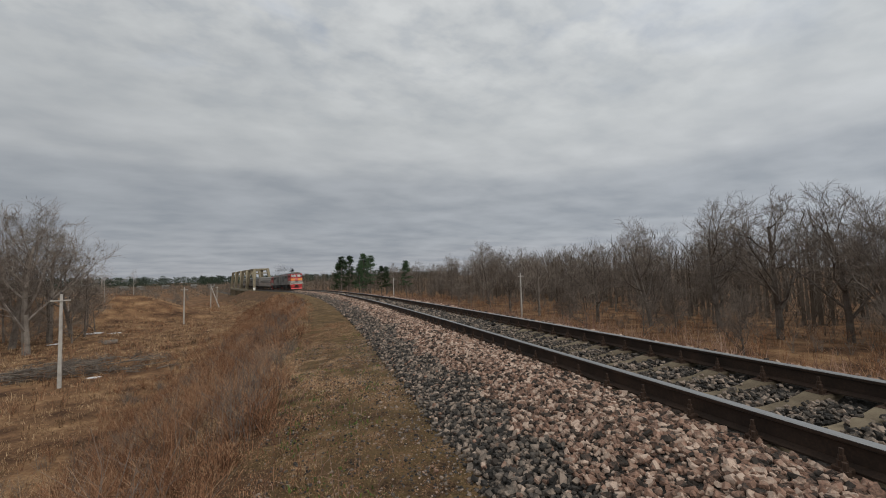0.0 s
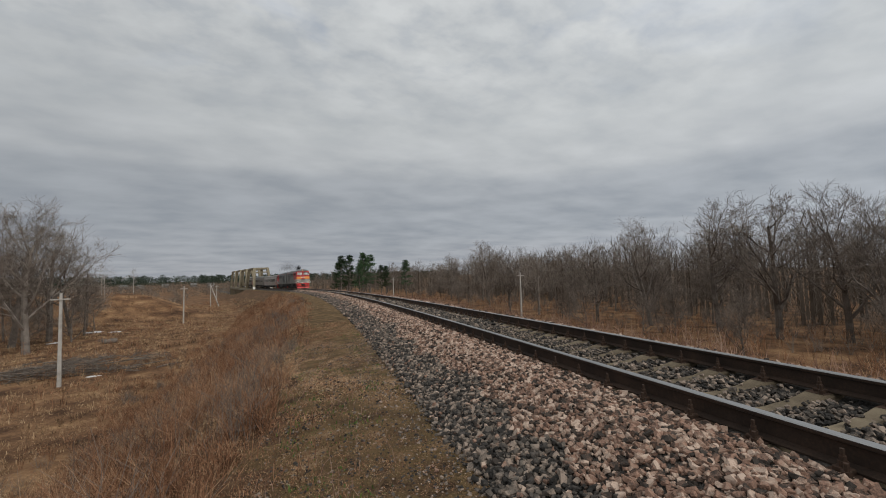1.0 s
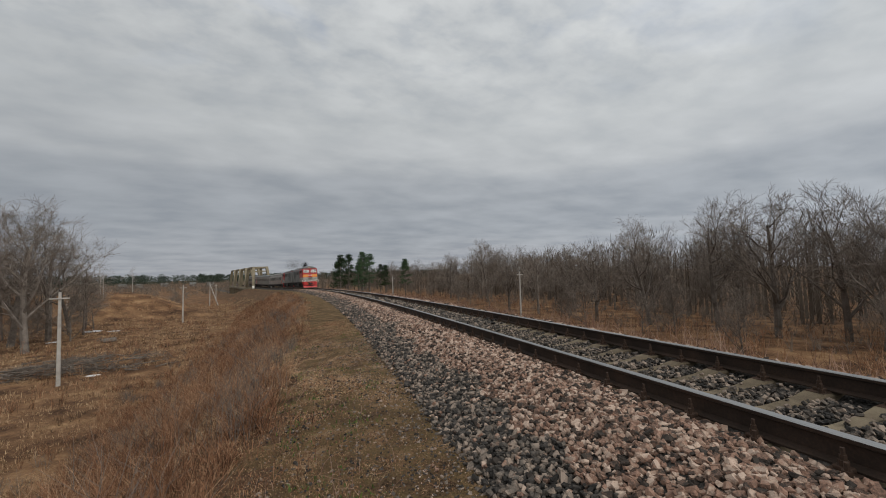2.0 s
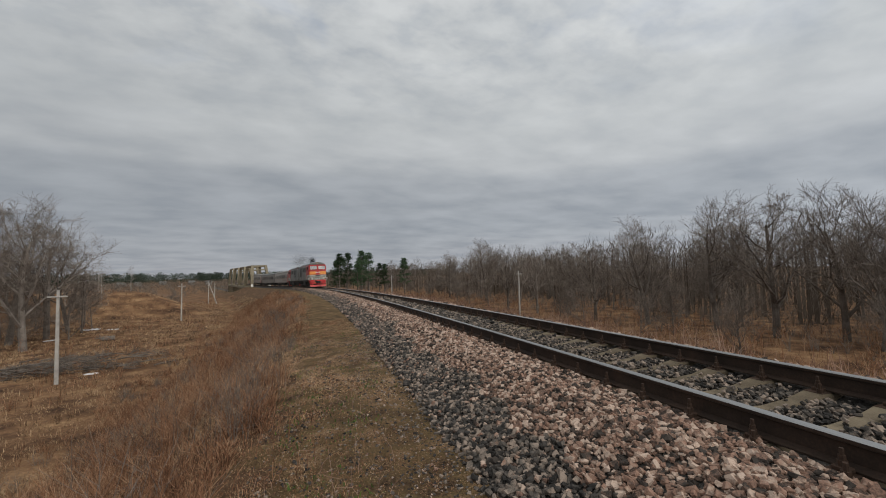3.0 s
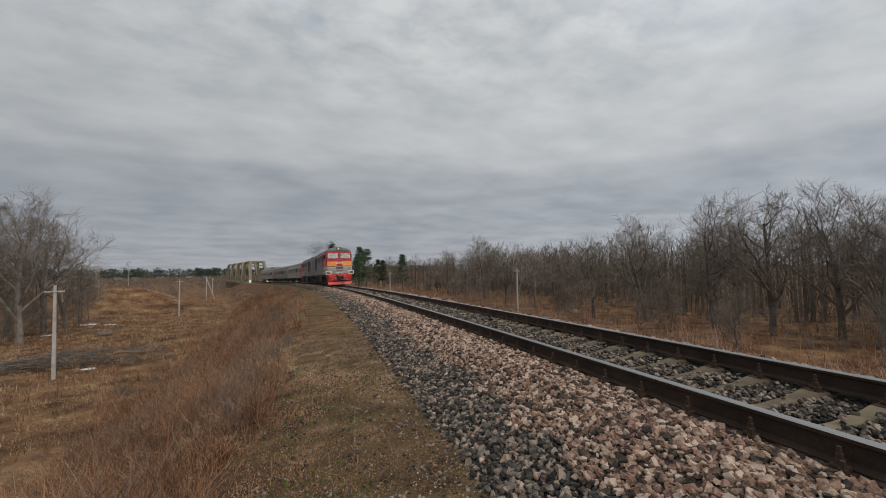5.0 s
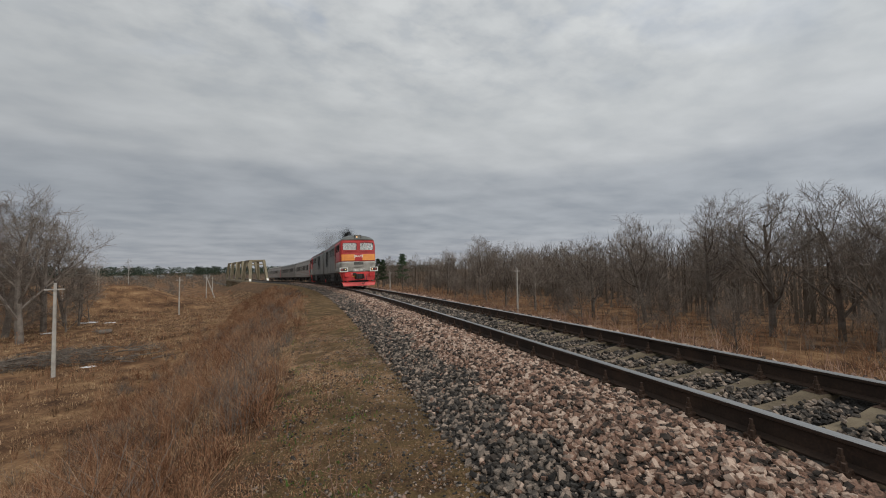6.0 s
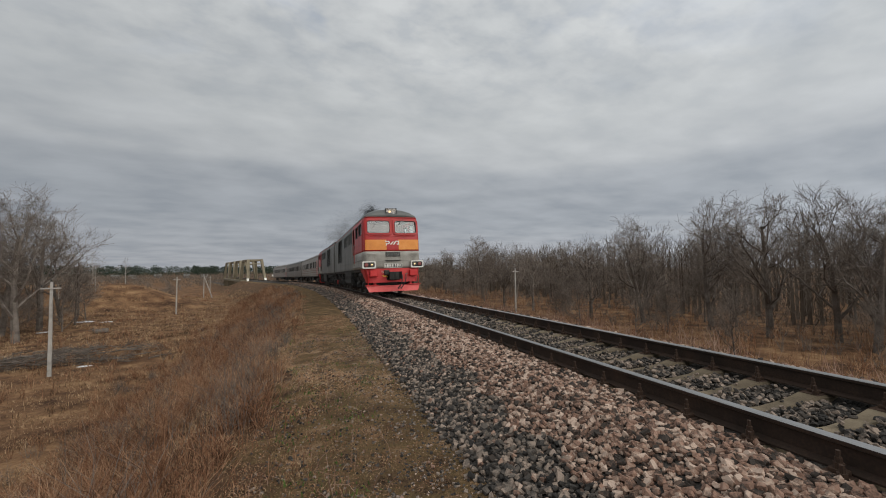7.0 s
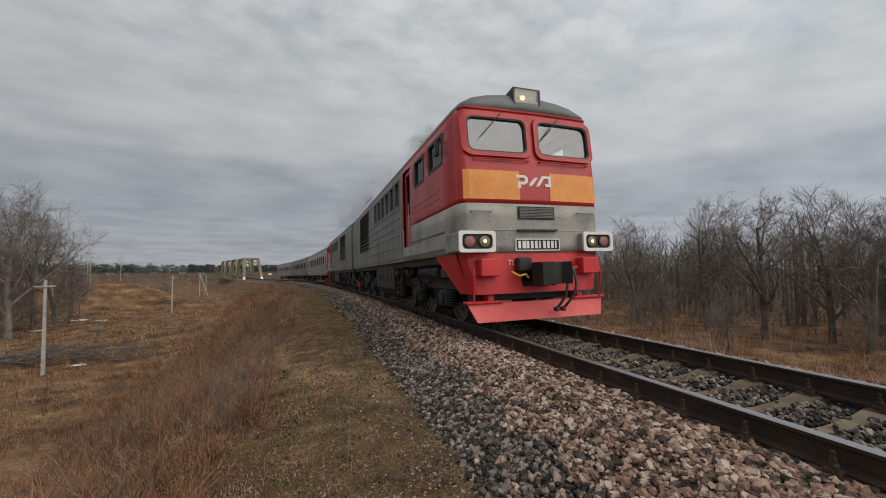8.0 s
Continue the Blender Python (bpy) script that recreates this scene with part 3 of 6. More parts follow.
def build_sleepers():
    sm, fm = sleeper_mesh(), fastening_mesh(1)
    count = int((150 - SLEEPER_START) / SLEEPER)
    for i in range(-14, count):
        s = SLEEPER_START + SLEEPER * i
        if i > 210:
            break
        z = track_pose(s)
        ob = solid("sleeper", sm, "concrete", "weathered concrete sleeper bedded in dark ballast", "sleeper", "sleepers of the track", place=z)
        if i < 95:
            for X in (-0.7975, 0.7975):
                part("fastening", fm, "rust", ob, "rusty clip bolts" if i == 0 else "", place=pose(X, 0, 0))
    # the far sleepers, too small to count
    far = Shape()
    s = SLEEPER_START + SLEEPER * 211
    while s < TRACK_END:
        far.box(-1.3, 1.3, -0.11, 0.11, -0.30, -0.19, 0.0, track_pose(s))
        s += SLEEPER
    solid("far_sleepers", far, "concrete", "distant concrete sleepers under the curving rails", "sleepers", kind="stuff")


# ---- ballast ----
STONES = []


def make_stone(seed):
    r = random.Random(seed)
    bm = bmesh.new()
    sc = Vector((r.uniform(0.95, 1.5), r.uniform(0.75, 1.1), r.uniform(0.6, 0.9)))
    for sx in (-1, 1):
        for sy in (-1, 1):
            for sz in (-1, 1):
                # a cut block with its corners broken off unevenly
                q = Vector((sx * r.uniform(0.18, 0.44), sy * r.uniform(0.18, 0.44), sz * r.uniform(0.20, 0.42)))
                bm.verts.new((q.x * sc.x, q.y * sc.y, q.z * sc.z))
    for k in range(3):
        a = r.uniform(0, 6.283)
        bm.verts.new((0.48 * math.cos(a) * sc.x, 0.48 * math.sin(a) * sc.y, r.uniform(-0.2, 0.25) * sc.z))
    hull = bmesh.ops.convex_hull(bm, input=bm.verts)
    bmesh.ops.delete(bm, geom=[g for g in hull["geom_interior"] if isinstance(g, bmesh.types.BMVert)], context="VERTS")
    bm.verts.index_update()
    bm.normal_update()
    v = [vv.co.copy() for vv in bm.verts]
    f = [tuple(q.index for q in ff.verts) for ff in bm.faces]
    bm.free()
    return v, f


def stone_field(name, mat, label, spots, size):
    V, F = [], []
    for x, y, z in spots:
        sv, sf = STONES[rng.randrange(len(STONES))]
        q = Euler((rng.uniform(-0.7, 0.7), rng.uniform(-0.7, 0.7), rng.uniform(0, 6.28))).to_matrix() * (size * rng.choice((0.55, 0.75, 0.9, 1.0, 1.1, 1.35)))
        k = len(V)
        o = Vector((x, y, z))
        V.extend([tuple(q @ p + o) for p in sv])
        F.extend([(a + k, b + k, c + k) for a, b, c in sf])
    me = bpy.data.meshes.new(name)
    me.from_pydata(V, [], F)
    me.materials.append(M[mat])
    me.update()
    return tagged(new(name, me), label, "ballast", kind="stuff")


def ballast_spots(s0, s1, xa, xb, step, jitter=0.6):
    spots = []
    s = s0
    while s < s1:
        X = xa
        while X < xb:
            a, b = s + rng.uniform(-jitter, jitter) * step, X + rng.uniform(-jitter, jitter) * step
            spots.append((a, b))
            X += step
        s += step
    return spots


def toe_mix(s, X):
    """How far the clean pink stone gives way to the old sooty stone towards the toe."""
    edge = -2.05 + 0.28 * noise.noise((s * 0.55, X * 0.5, 3.0)) + 0.22 * noise.noise((s * 1.9, X * 1.9, 9.0)) + 0.012 * max(0, min(s, 20) - 2)
    return X < edge


def build_ballast():
    for k in range(22):
        STONES.append(make_stone(k + 3))
    pink, dark, near = [], [], []
    for s0, s1, step in ((-2.2, 7, 0.0335), (7, 16, 0.050), (16, 40, 0.085), (40, 100, 0.17)):
        for s, X in ballast_spots(s0, s1, -2.72, -0.93, step):
            p = track_base(s)
            th = heading(s)
            x, y = p.x + X * math.cos(th), p.y + X * math.sin(th)
            z = ground_z(x, y) + rng.uniform(0.0, 0.025)
            if X < -2.45 and rng.random() < (-2.45 - X) * 3.0:
                continue
            (dark if toe_mix(s, X) and rng.random() > 0.10 else pink).append((x, y, z, step, s, X))
        for s, X in ballast_spots(s0, s1, 0.93, 2.5, step * 1.6):
            p = track_base(s)
            x, y = p.x + X, p.y
            pink.append((x, y, ground_z(x, y) + rng.uniform(0, 0.02), step * 1.3, s, X))
    for s0, s1, step in ((-2, 9, 0.034), (9, 22, 0.06), (22, 60, 0.14)):
        for s, X in ballast_spots(s0, s1, -0.66, 0.66, step):
            f = ((s - SLEEPER_START) / SLEEPER + 0.5) % 1.0 - 0.5
            if abs(f) * SLEEPER < 0.088 and rng.random() < 0.94:
                continue
            q = track_point(s, X, (-0.248 if rng.random() < 0.9 else -0.215) + rng.uniform(-0.012, 0.03))
            dark.append((q.x, q.y, q.z, 0.02 if s < 9 else step, s, X))
    # the stones nearest to the shoulder's bare spot, one by one
    pink.sort(key=lambda p: (p[4] - 2.6) ** 2 + (p[5] + 1.55) ** 2)
    near, pink = pink[:300], pink[300:]
    bed = thing("ballast_heap", "angular pink granite ballast stones heaped beside the rail", "ballast")
    ones = []
    for sv, sf in STONES:
        m = bpy.data.meshes.new("ballast_stone")
        m.from_pydata([tuple(p * 0.062) for p in sv], [], sf)
        m.materials.append(M["stone_one"])
        m.update()
        ones.append(m)
    for i, p in enumerate(near):
        part("ballast_stone", ones[i % len(ones)], "stone_one", bed, place=pose(p[0], p[1], p[2], rng.uniform(-40, 40), rng.uniform(-40, 40), rng.uniform(0, 360)) @ Matrix.Scale(rng.uniform(0.6, 1.3), 4))
    for nm, mat, label, lst in (("pink_ballast", "stone", "loose pink granite ballast on the track shoulder", pink), ("sooty_ballast", "dark_stone", "old sooty grey ballast between sleepers and at the toe", dark)):
        for i, (lo, hi, size) in enumerate(((0, 0.025, 0.046), (0.025, 0.045, 0.055), (0.045, 0.06, 0.072), (0.06, 0.1, 0.105), (0.1, 1, 0.2))):
            pts = [p[:3] for p in lst if lo <= p[3] < hi]
            if pts:
                stone_field(nm, mat, label, pts, size)
    # stray stones that lie singly on the shoulder
    me = []
    for sv, sf in STONES[:5]:
        m = bpy.data.meshes.new("stone")
        m.from_pydata([tuple(p * 0.05) for p in sv], [], sf)
        m.materials.append(M["stone_one"])
        m.update()
        me.append(m)
    for i in range(46):
        s, X = rng.uniform(1.2, 9), -2.7 - abs(rng.gauss(0, 0.55))
        p = track_base(s)
        x, y = p.x + X, p.y
        solid("stone", me[i % 5], "stone_one", "pale loose stone lying on the mossy shoulder", "stone", "stray stones", place=pose(x, y, ground_z(x, y) + 0.006, 0, 0, rng.uniform(0, 360)) @ Matrix.Scale(rng.uniform(0.4, 1.1), 4))


# ---- trees ----
def grow(seed, height, spread, trunk_r, levels=4, straight=0.5, first=0.22, kids=(7, 5, 4, 4), twig_r=0.012):
    """A bare broad-leaved tree: a tapered, crooked trunk with limbs that fork down to twigs. Returns wood and twig shapes."""
    r = random.Random(seed)
    wood, twigs = Shape(), Shape()

    def branch(p, d, length, rad, level):
        n = (5, 4, 3, 2, 1)[min(level, 4)]
        seg = length / n
        pts = [(p.copy(), rad)]
        for i in range(n):
            wob = (0.10, 0.22, 0.28, 0.3, 0.2)[min(level, 4)] * (1 - straight * (level == 0))
            up = Vector((0, 0, (0.10, 0.10, 0.13, 0.12, 0.06)[min(level, 4)]))
            d = (d + Vector((r.gauss(0, wob), r.gauss(0, wob), r.gauss(0, wob * 0.7))) + up).normalized()
            p = p + d * seg
            rad2 = rad * (1 - 0.72 * (i + 1) / n) if level else rad * (1 - 0.66 * (i + 1) / n)
            a, ra = pts[-1]
            if level >= 3:
                twigs.tube(a, p, max(ra, twig_r), max(rad2, twig_r * 0.7), 3, False)
            else:
                wood.tube(a, p, max(ra, twig_r), max(rad2, twig_r), (7, 5, 4)[level], False)
            pts.append((p.copy(), max(rad2, twig_r)))
        if level >= levels:
            return
        k = kids[level] + r.randint(-1, 1)
        lo = first if level == 0 else 0.25
        for j in range(k):
            f = lo + (1 - lo) * (j + r.random()) / k
            i = min(n - 1, int(f * n))
            g = f * n - i
            q = pts[i][0].lerp(pts[i + 1][0], g)
            rr = pts[i][1] + (pts[i + 1][1] - pts[i][1]) * g
            axis = (pts[i + 1][0] - pts[i][0]).normalized()
            side = axis.orthogonal().normalized()
            side.rotate(Matrix.Rotation(r.uniform(0, 6.283), 3, axis))
            tilt = r.uniform(0.45, 1.05) * (1.1 if level == 0 else 1.0)
            dd = (axis * math.cos(tilt) + side * math.sin(tilt)).normalized()
            ln = (spread * r.uniform(0.65, 1.15) * (1.15 - 0.6 * f) if level == 0 else length * r.uniform(0.42, 0.72) * (1.2 - 0.35 * f))
            branch(q, dd, ln, rr * r.uniform(0.45, 0.68), level + 1)

    branch(Vector((0, 0, -0.15)), Vector((r.gauss(0, 0.04), r.gauss(0, 0.04), 1)).normalized(), height * 0.86, trunk_r, 0)
    return wood, twigs


def bare_tree(seed, label, height, spread, trunk_r, bark="bark", **kw):
    wood, twigs = grow(seed, height, spread, trunk_r, **kw)
    t = thing("bare_tree", label, "tree", "bare trees")
    part("trunk", wood, bark, t)
    part("crown", twigs, "twig", t, "fine bare twigs")
    return t


def pine(seed, height):
    r = random.Random(seed)
    t = thing("pine_tree", "dark green pine with a ragged crown", "tree", "pines")
    w = Shape()
    w.tube((0, 0, -0.2), (0.1, 0, height * 0.5), 0.22, 0.16, 7)
    w.tube((0.1, 0, height * 0.5), (0.05, 0.1, height * 0.97), 0.16, 0.03, 6)
    c = Shape()
    for i in range(90):
        f = r.random() ** 0.8
        z = height * (0.30 + 0.70 * f)
        ln = height * 0.20 * (1 - f) ** 0.6 * r.uniform(0.55, 1.15) + 0.25
        a = r.uniform(0, 6.283)
        d = Vector((math.cos(a), math.sin(a), r.uniform(0.0, 0.35)))
        base = Vector((0.08, 0.05, z))
        tip = base + d * ln
        w.tube(base, tip, 0.035, 0.012, 3, False)
        for j in range(16):
            q = base.lerp(tip, r.uniform(0.35, 1.05)) + Vector((r.gauss(0, 0.24), r.gauss(0, 0.24), r.gauss(0.05, 0.14)))
            for _ in range(4):
                e = Vector((r.gauss(0, 1), r.gauss(0, 1), r.gauss(0.3, 0.6))).normalized() * r.uniform(0.18, 0.42)
                s = e.orthogonal().normalized() * 0.05
                c.add([q - s, q + s, q + e], [(0, 1, 2)])
    part("trunk", w, "bark", t)
    part("crown", c, "needle", t, "dark green needle tufts")
    return t


def site(x, y):
    """A place of the valley plan, whose axes lie aslant to the track at the camera's stand."""
    return (-0.041 +1.0235 * x -0.0047 * y, 0.366 +0.1623 * x +1.2300 * y)


def plan_beside(s, X):
    th = 0.00275 * (s - 3)
    return -(1 - math.cos(th)) / 0.00275 + X * math.cos(th), 3 + math.sin(th) / 0.00275 + X * math.sin(th)


def place_tree(src, x, y, scale=1.0, turn=None, used=[]):
    turn = rng.uniform(0, 360) if turn is None else turn
    x, y = site(x, y)
    if src.name in used:
        ob = copy_thing(src, pose(x, y, ground_z(x, y), 0, 0, turn))
    else:
        used.append(src.name)
        ob = src
        ob.matrix_basis = pose(x, y, ground_z(x, y), 0, 0, turn)
    ob.scale = (scale, scale, scale)
    return ob


def beside(s, X):
    p, th = track_base(s), heading(s)
    return p.x + X * math.cos(th), p.y + X * math.sin(th)


def build_trees():
    oaks = [bare_tree(21 + k, "broad bare oak with grey twisted limbs at the wood's edge", 12.5, 6.4, 0.32, kids=(11, 7, 6, 5), first=0.16, twig_r=0.010) for k in range(3)]
    slim = [bare_tree(41 + k, "slim bare tree among the dense leafless wood", 12.5, 3.3, 0.16, kids=(15, 6, 5, 4), first=0.22, straight=0.8, twig_r=0.010) for k in range(4)]
    scrub = [bare_tree(61 + k, "low bare thicket tree with many thin stems", 6.0, 2.9, 0.10, kids=(12, 7, 5, 4), first=0.03, twig_r=0.009) for k in range(2)]
    birch = [bare_tree(81 + k, "thin white birch without leaves", 9.5, 1.8, 0.09, "birch", kids=(12, 4, 3, 3), first=0.35, straight=0.9, twig_r=0.009) for k in range(2)]
    # the two large oaks and the rest of the near edge on the right
    for x, y, k, sc in ((36.0, 16.3, 0, 1.0), (39.6, 13.2, 1, 0.95), (37.2, 10.6, 2, 0.86), (34.5, 27.5, 1, 0.92), (31.6, 33.0, 0, 0.78), (36, 21, 2, 0.95), (46.5, 8.5, 0, 0.95), (41, 5.5, 2, 0.82), (30.5, 62, 1, 0.95), (33.5, 70, 2, 0.95), (29, 80, 0, 0.9), (26.5, 47, 2, 0.72), (28.0, 41, 0, 0.70), (33, 53, 1, 0.8)):
        place_tree(oaks[k], x, y, sc)
    for i in range(74):
        y = rng.uniform(-12, 66)
        x = rng.uniform(39, 72) - 0.10 * y
        place_tree(slim[i % 4], x, y, rng.uniform(0.75, 1.08) * (0.84 if y < 14 else 1 if y < 28 else 0.85))
    for i in range(26):
        s = rng.uniform(60, 150)
        place_tree(slim[i % 4], *plan_beside(s, rng.uniform(34, 60)), rng.uniform(0.7, 0.95))
    for i in range(24):
        y = rng.uniform(4, 100)
        place_tree(scrub[i % 2], rng.uniform(26, 36) - 0.05 * y, y, rng.uniform(0.5, 1.0))
    # pines beyond the curve
    pines = [pine(5 + k, 12.0) for k in range(3)]
    for i, (x, y, sc) in enumerate(((0.5, 97.2, 1.12), (2.9, 99.9, 1.15), (7.1, 98.9, 1.20), (9.5, 100.6, 1.15), (12.4, 96.9, 0.85), (14.6, 100.8, 0.85), (20.2, 96.6, 0.98), (-0.0, 101.3, 1.00), (7.0, 102.1, 1.05), (5.7, 96.3, 0.90))):
        place_tree(pines[i % 3], x, y, sc)
    # clump on the left behind the pole line
    for x, y, src, sc in ((-34.8, 49, oaks[1], 1.18), (-39.3, 54, oaks[2], 1.15), (-37.5, 56.5, oaks[0], 1.12), (-36.5, 43, oaks[2], 0.95), (-38.5, 62, oaks[1], 0.85), (-36, 60, slim[1], 0.85), (-39, 66, slim[0], 0.72), (-41, 58, slim[3], 0.9), (-34.5, 55, scrub[0], 1.0), (-37, 64, scrub[1], 0.9), (-43, 54, oaks[2], 0.95), (-40.5, 47, slim[0], 0.95), (-44, 60, slim[2], 0.8), (-46, 47, slim[1], 1.0), (-45, 67, slim[3], 0.65), (-37, 52, scrub[0], 0.8), (-39, 55, scrub[1], 0.9), (-42, 60, scrub[0], 0.9)):
        place_tree(src, x, y, sc)
    for x, y, k, sc in ((-44, 71, 0, 0.62), (-43.5, 73, 1, 0.66), (-45.5, 76, 0, 0.6), (-42.6, 77, 1, 0.62), (-44.5, 80, 0, 0.7), (-41.5, 84, 1, 0.68)):
        place_tree(birch[k], x, y, sc)
    for i in range(20):
        a = rng.uniform(-44, -12)
        d = rng.uniform(100, 190)
        x, y = EYE[0] + d * math.sin(radians(a)), d * math.cos(radians(a))
        if lateral(*site(x, y)) < -16:
            place_tree(scrub[i % 2], x, y, rng.uniform(0.4, 0.8))


def crown_mass(name, mat, label, spots, width, height, per, thin=1.0):
    """Far woods: each tree a stem with a loose cloud of small upright flakes."""
    s = Shape()
    for x, y, z, sc in spots:
        h, w = height * sc, width * sc
        s.tube((x, y, z - 0.3), (x, y, z + h * 0.8), 0.02 * h, 0.006 * h, 3, False)
        for _ in range(per):
            f = rng.random()
            wr = w * (0.35 + 0.65 * math.sin(math.pi * min(1, 0.15 + f * 0.85)))
            q = Vector((x + rng.gauss(0, wr * 0.36), y + rng.gauss(0, wr * 0.36), z + h * (0.0 + 0.95 * f)))
            e = Vector((rng.gauss(0, 0.5), rng.gauss(0, 0.5), 1)).normalized() * h * rng.uniform(0.05, 0.14) * (1.6 if thin < 1 else 1)
            t = e.orthogonal().normalized() * h * rng.uniform(0.008, 0.022) * thin
            t.rotate(Matrix.Rotation(rng.uniform(0, 6.28), 3, e.normalized()))
            s.add([q - t, q + t, q + e], [(0, 1, 2)])
    return solid(name, s, mat, label, "woodland", kind="stuff")


def build_far_woods():
    spots = []
    for i in range(420):
        y = rng.uniform(-25, 110)
        x, y = site(rng.uniform(50, 100) - 0.10 * y, y)
        spots.append((x, y, ground_z(x, y), rng.uniform(0.75, 1.15)))
    for i in range(340):
        s = rng.uniform(60, 215)
        x, y = site(*plan_beside(s, rng.uniform(40, 95)))
        spots.append((x, y, ground_z(x, y), rng.uniform(0.6, 1.0)))
    crown_mass("leafless_woods", "far", "dense leafless brown woods behind the first trees", spots, 6.0, 12.5, 190, 0.17)
    spots = []
    for i in range(1700):
        a, d = radians(rng.uniform(-52, 8)), rng.uniform(200, 700)
        x, y = site(d * math.sin(a), d * math.cos(a))
        spots.append((x, y, ground_z(x, y), rng.uniform(0.5, 1.0)))
    crown_mass("valley_thickets", "far", "grey-brown thickets across the river valley", spots, 10, 7.5, 34, 2.5)
    spots = []
    for i in range(900):
        a, d = radians(rng.uniform(-60, 22)), rng.uniform(900, 1150)
        x, y = site(d * math.sin(a), d * math.cos(a))
        spots.append((x, y, ground_z(x, y), rng.uniform(0.8, 1.15)))
    crown_mass("horizon_forest", "far_pine", "low dark forest line along the horizon", spots, 15, 21, 90, 3.0)


# ---- utility poles and wires ----
def utility_pole(label, x, y, height, lean=0.0, arm=True):
    x, y = site(x, y)
    t = thing("utility_pole", label, "utility pole", "poles beside the line", place=pose(x, y, ground_z(x, y), 0, lean, 12))
    s = Shape()
    s.box(-0.115, 0.115, -0.10, 0.10, -0.3, height, 0.02)
    v = s.v
    for i, p in enumerate(v):
        k = 1 - 0.35 * max(0, p[2]) / height
        v[i] = (p[0] * k, p[1] * k, p[2])
    part("post", s, "pole", t)
    if arm:
        a = Shape()
        a.box(-0.55, 0.55, -0.14, -0.07, height - 0.52, height - 0.42, 0.008)
        part("crossarm", a, "pole", t, "short pale crossarm")
        for k in (-0.48, 0.48, 0.0):
            i = Shape()
            z = height - 0.42 if k else height
            i.tube((k, -0.105, z), (k, -0.105, z + 0.10), 0.012, 0.012, 6)
            i.disc_stack((k, -0.105, z + 0.08), (0, 0, 1), ((0, 0.035), (0.03, 0.05), (0.06, 0.035), (0.09, 0.045), (0.12, 0.02)), 8)
            part("insulator", i, "black", t, "dark ribbed insulator")
    return t


def build_poles():
    utility_pole("pale concrete utility pole with a crossarm in the brown field", -21.7, 31.2, 6.75, -0.6)
    utility_pole("slender concrete utility pole further along the field", -27.4, 68.2, 6.6)
    p = utility_pole("concrete utility pole with a slanting strut near the bridge", -35, 108, 6.5)
    st = Shape()
    st.tube((0.1, 0, 5.9), (2.1, 0, 0.0), 0.12, 0.14, 6)
    part("strut", st, "pole", p)
    utility_pole("concrete utility pole standing close to the bridge", -38.5, 126, 6.0)
    a = utility_pole("concrete utility pole behind the track at the wood's edge", 22.6, 38.0, 7.0)
    b = utility_pole("concrete utility pole in the shade of the wood", 40.5, -8.0, 7.0)
    c = utility_pole("far concrete utility pole beside the curving track", 13.5, 84.0, 6.5)
    for dz, dx in ((6.45, -0.55), (6.45, 0.55), (7.1, 0)):
        for m, n in ((a, b), (c, a)):
            w = Shape()
            p0 = m.matrix_basis.translation + Vector((dx, 0, dz - (0.5 if m is c else 0)))
            p1 = n.matrix_basis.translation + Vector((dx, 0, dz))
            pts = [p0.lerp(p1, k / 12) - Vector((0, 0, 0.9 * (1 - (2 * k / 12 - 1) ** 2))) for k in range(13)]
            w.pipe(pts, 0.008, 4)
            solid("overhead_wire", w, "bark", "thin sagging overhead wire between poles", "wire", "overhead wires")


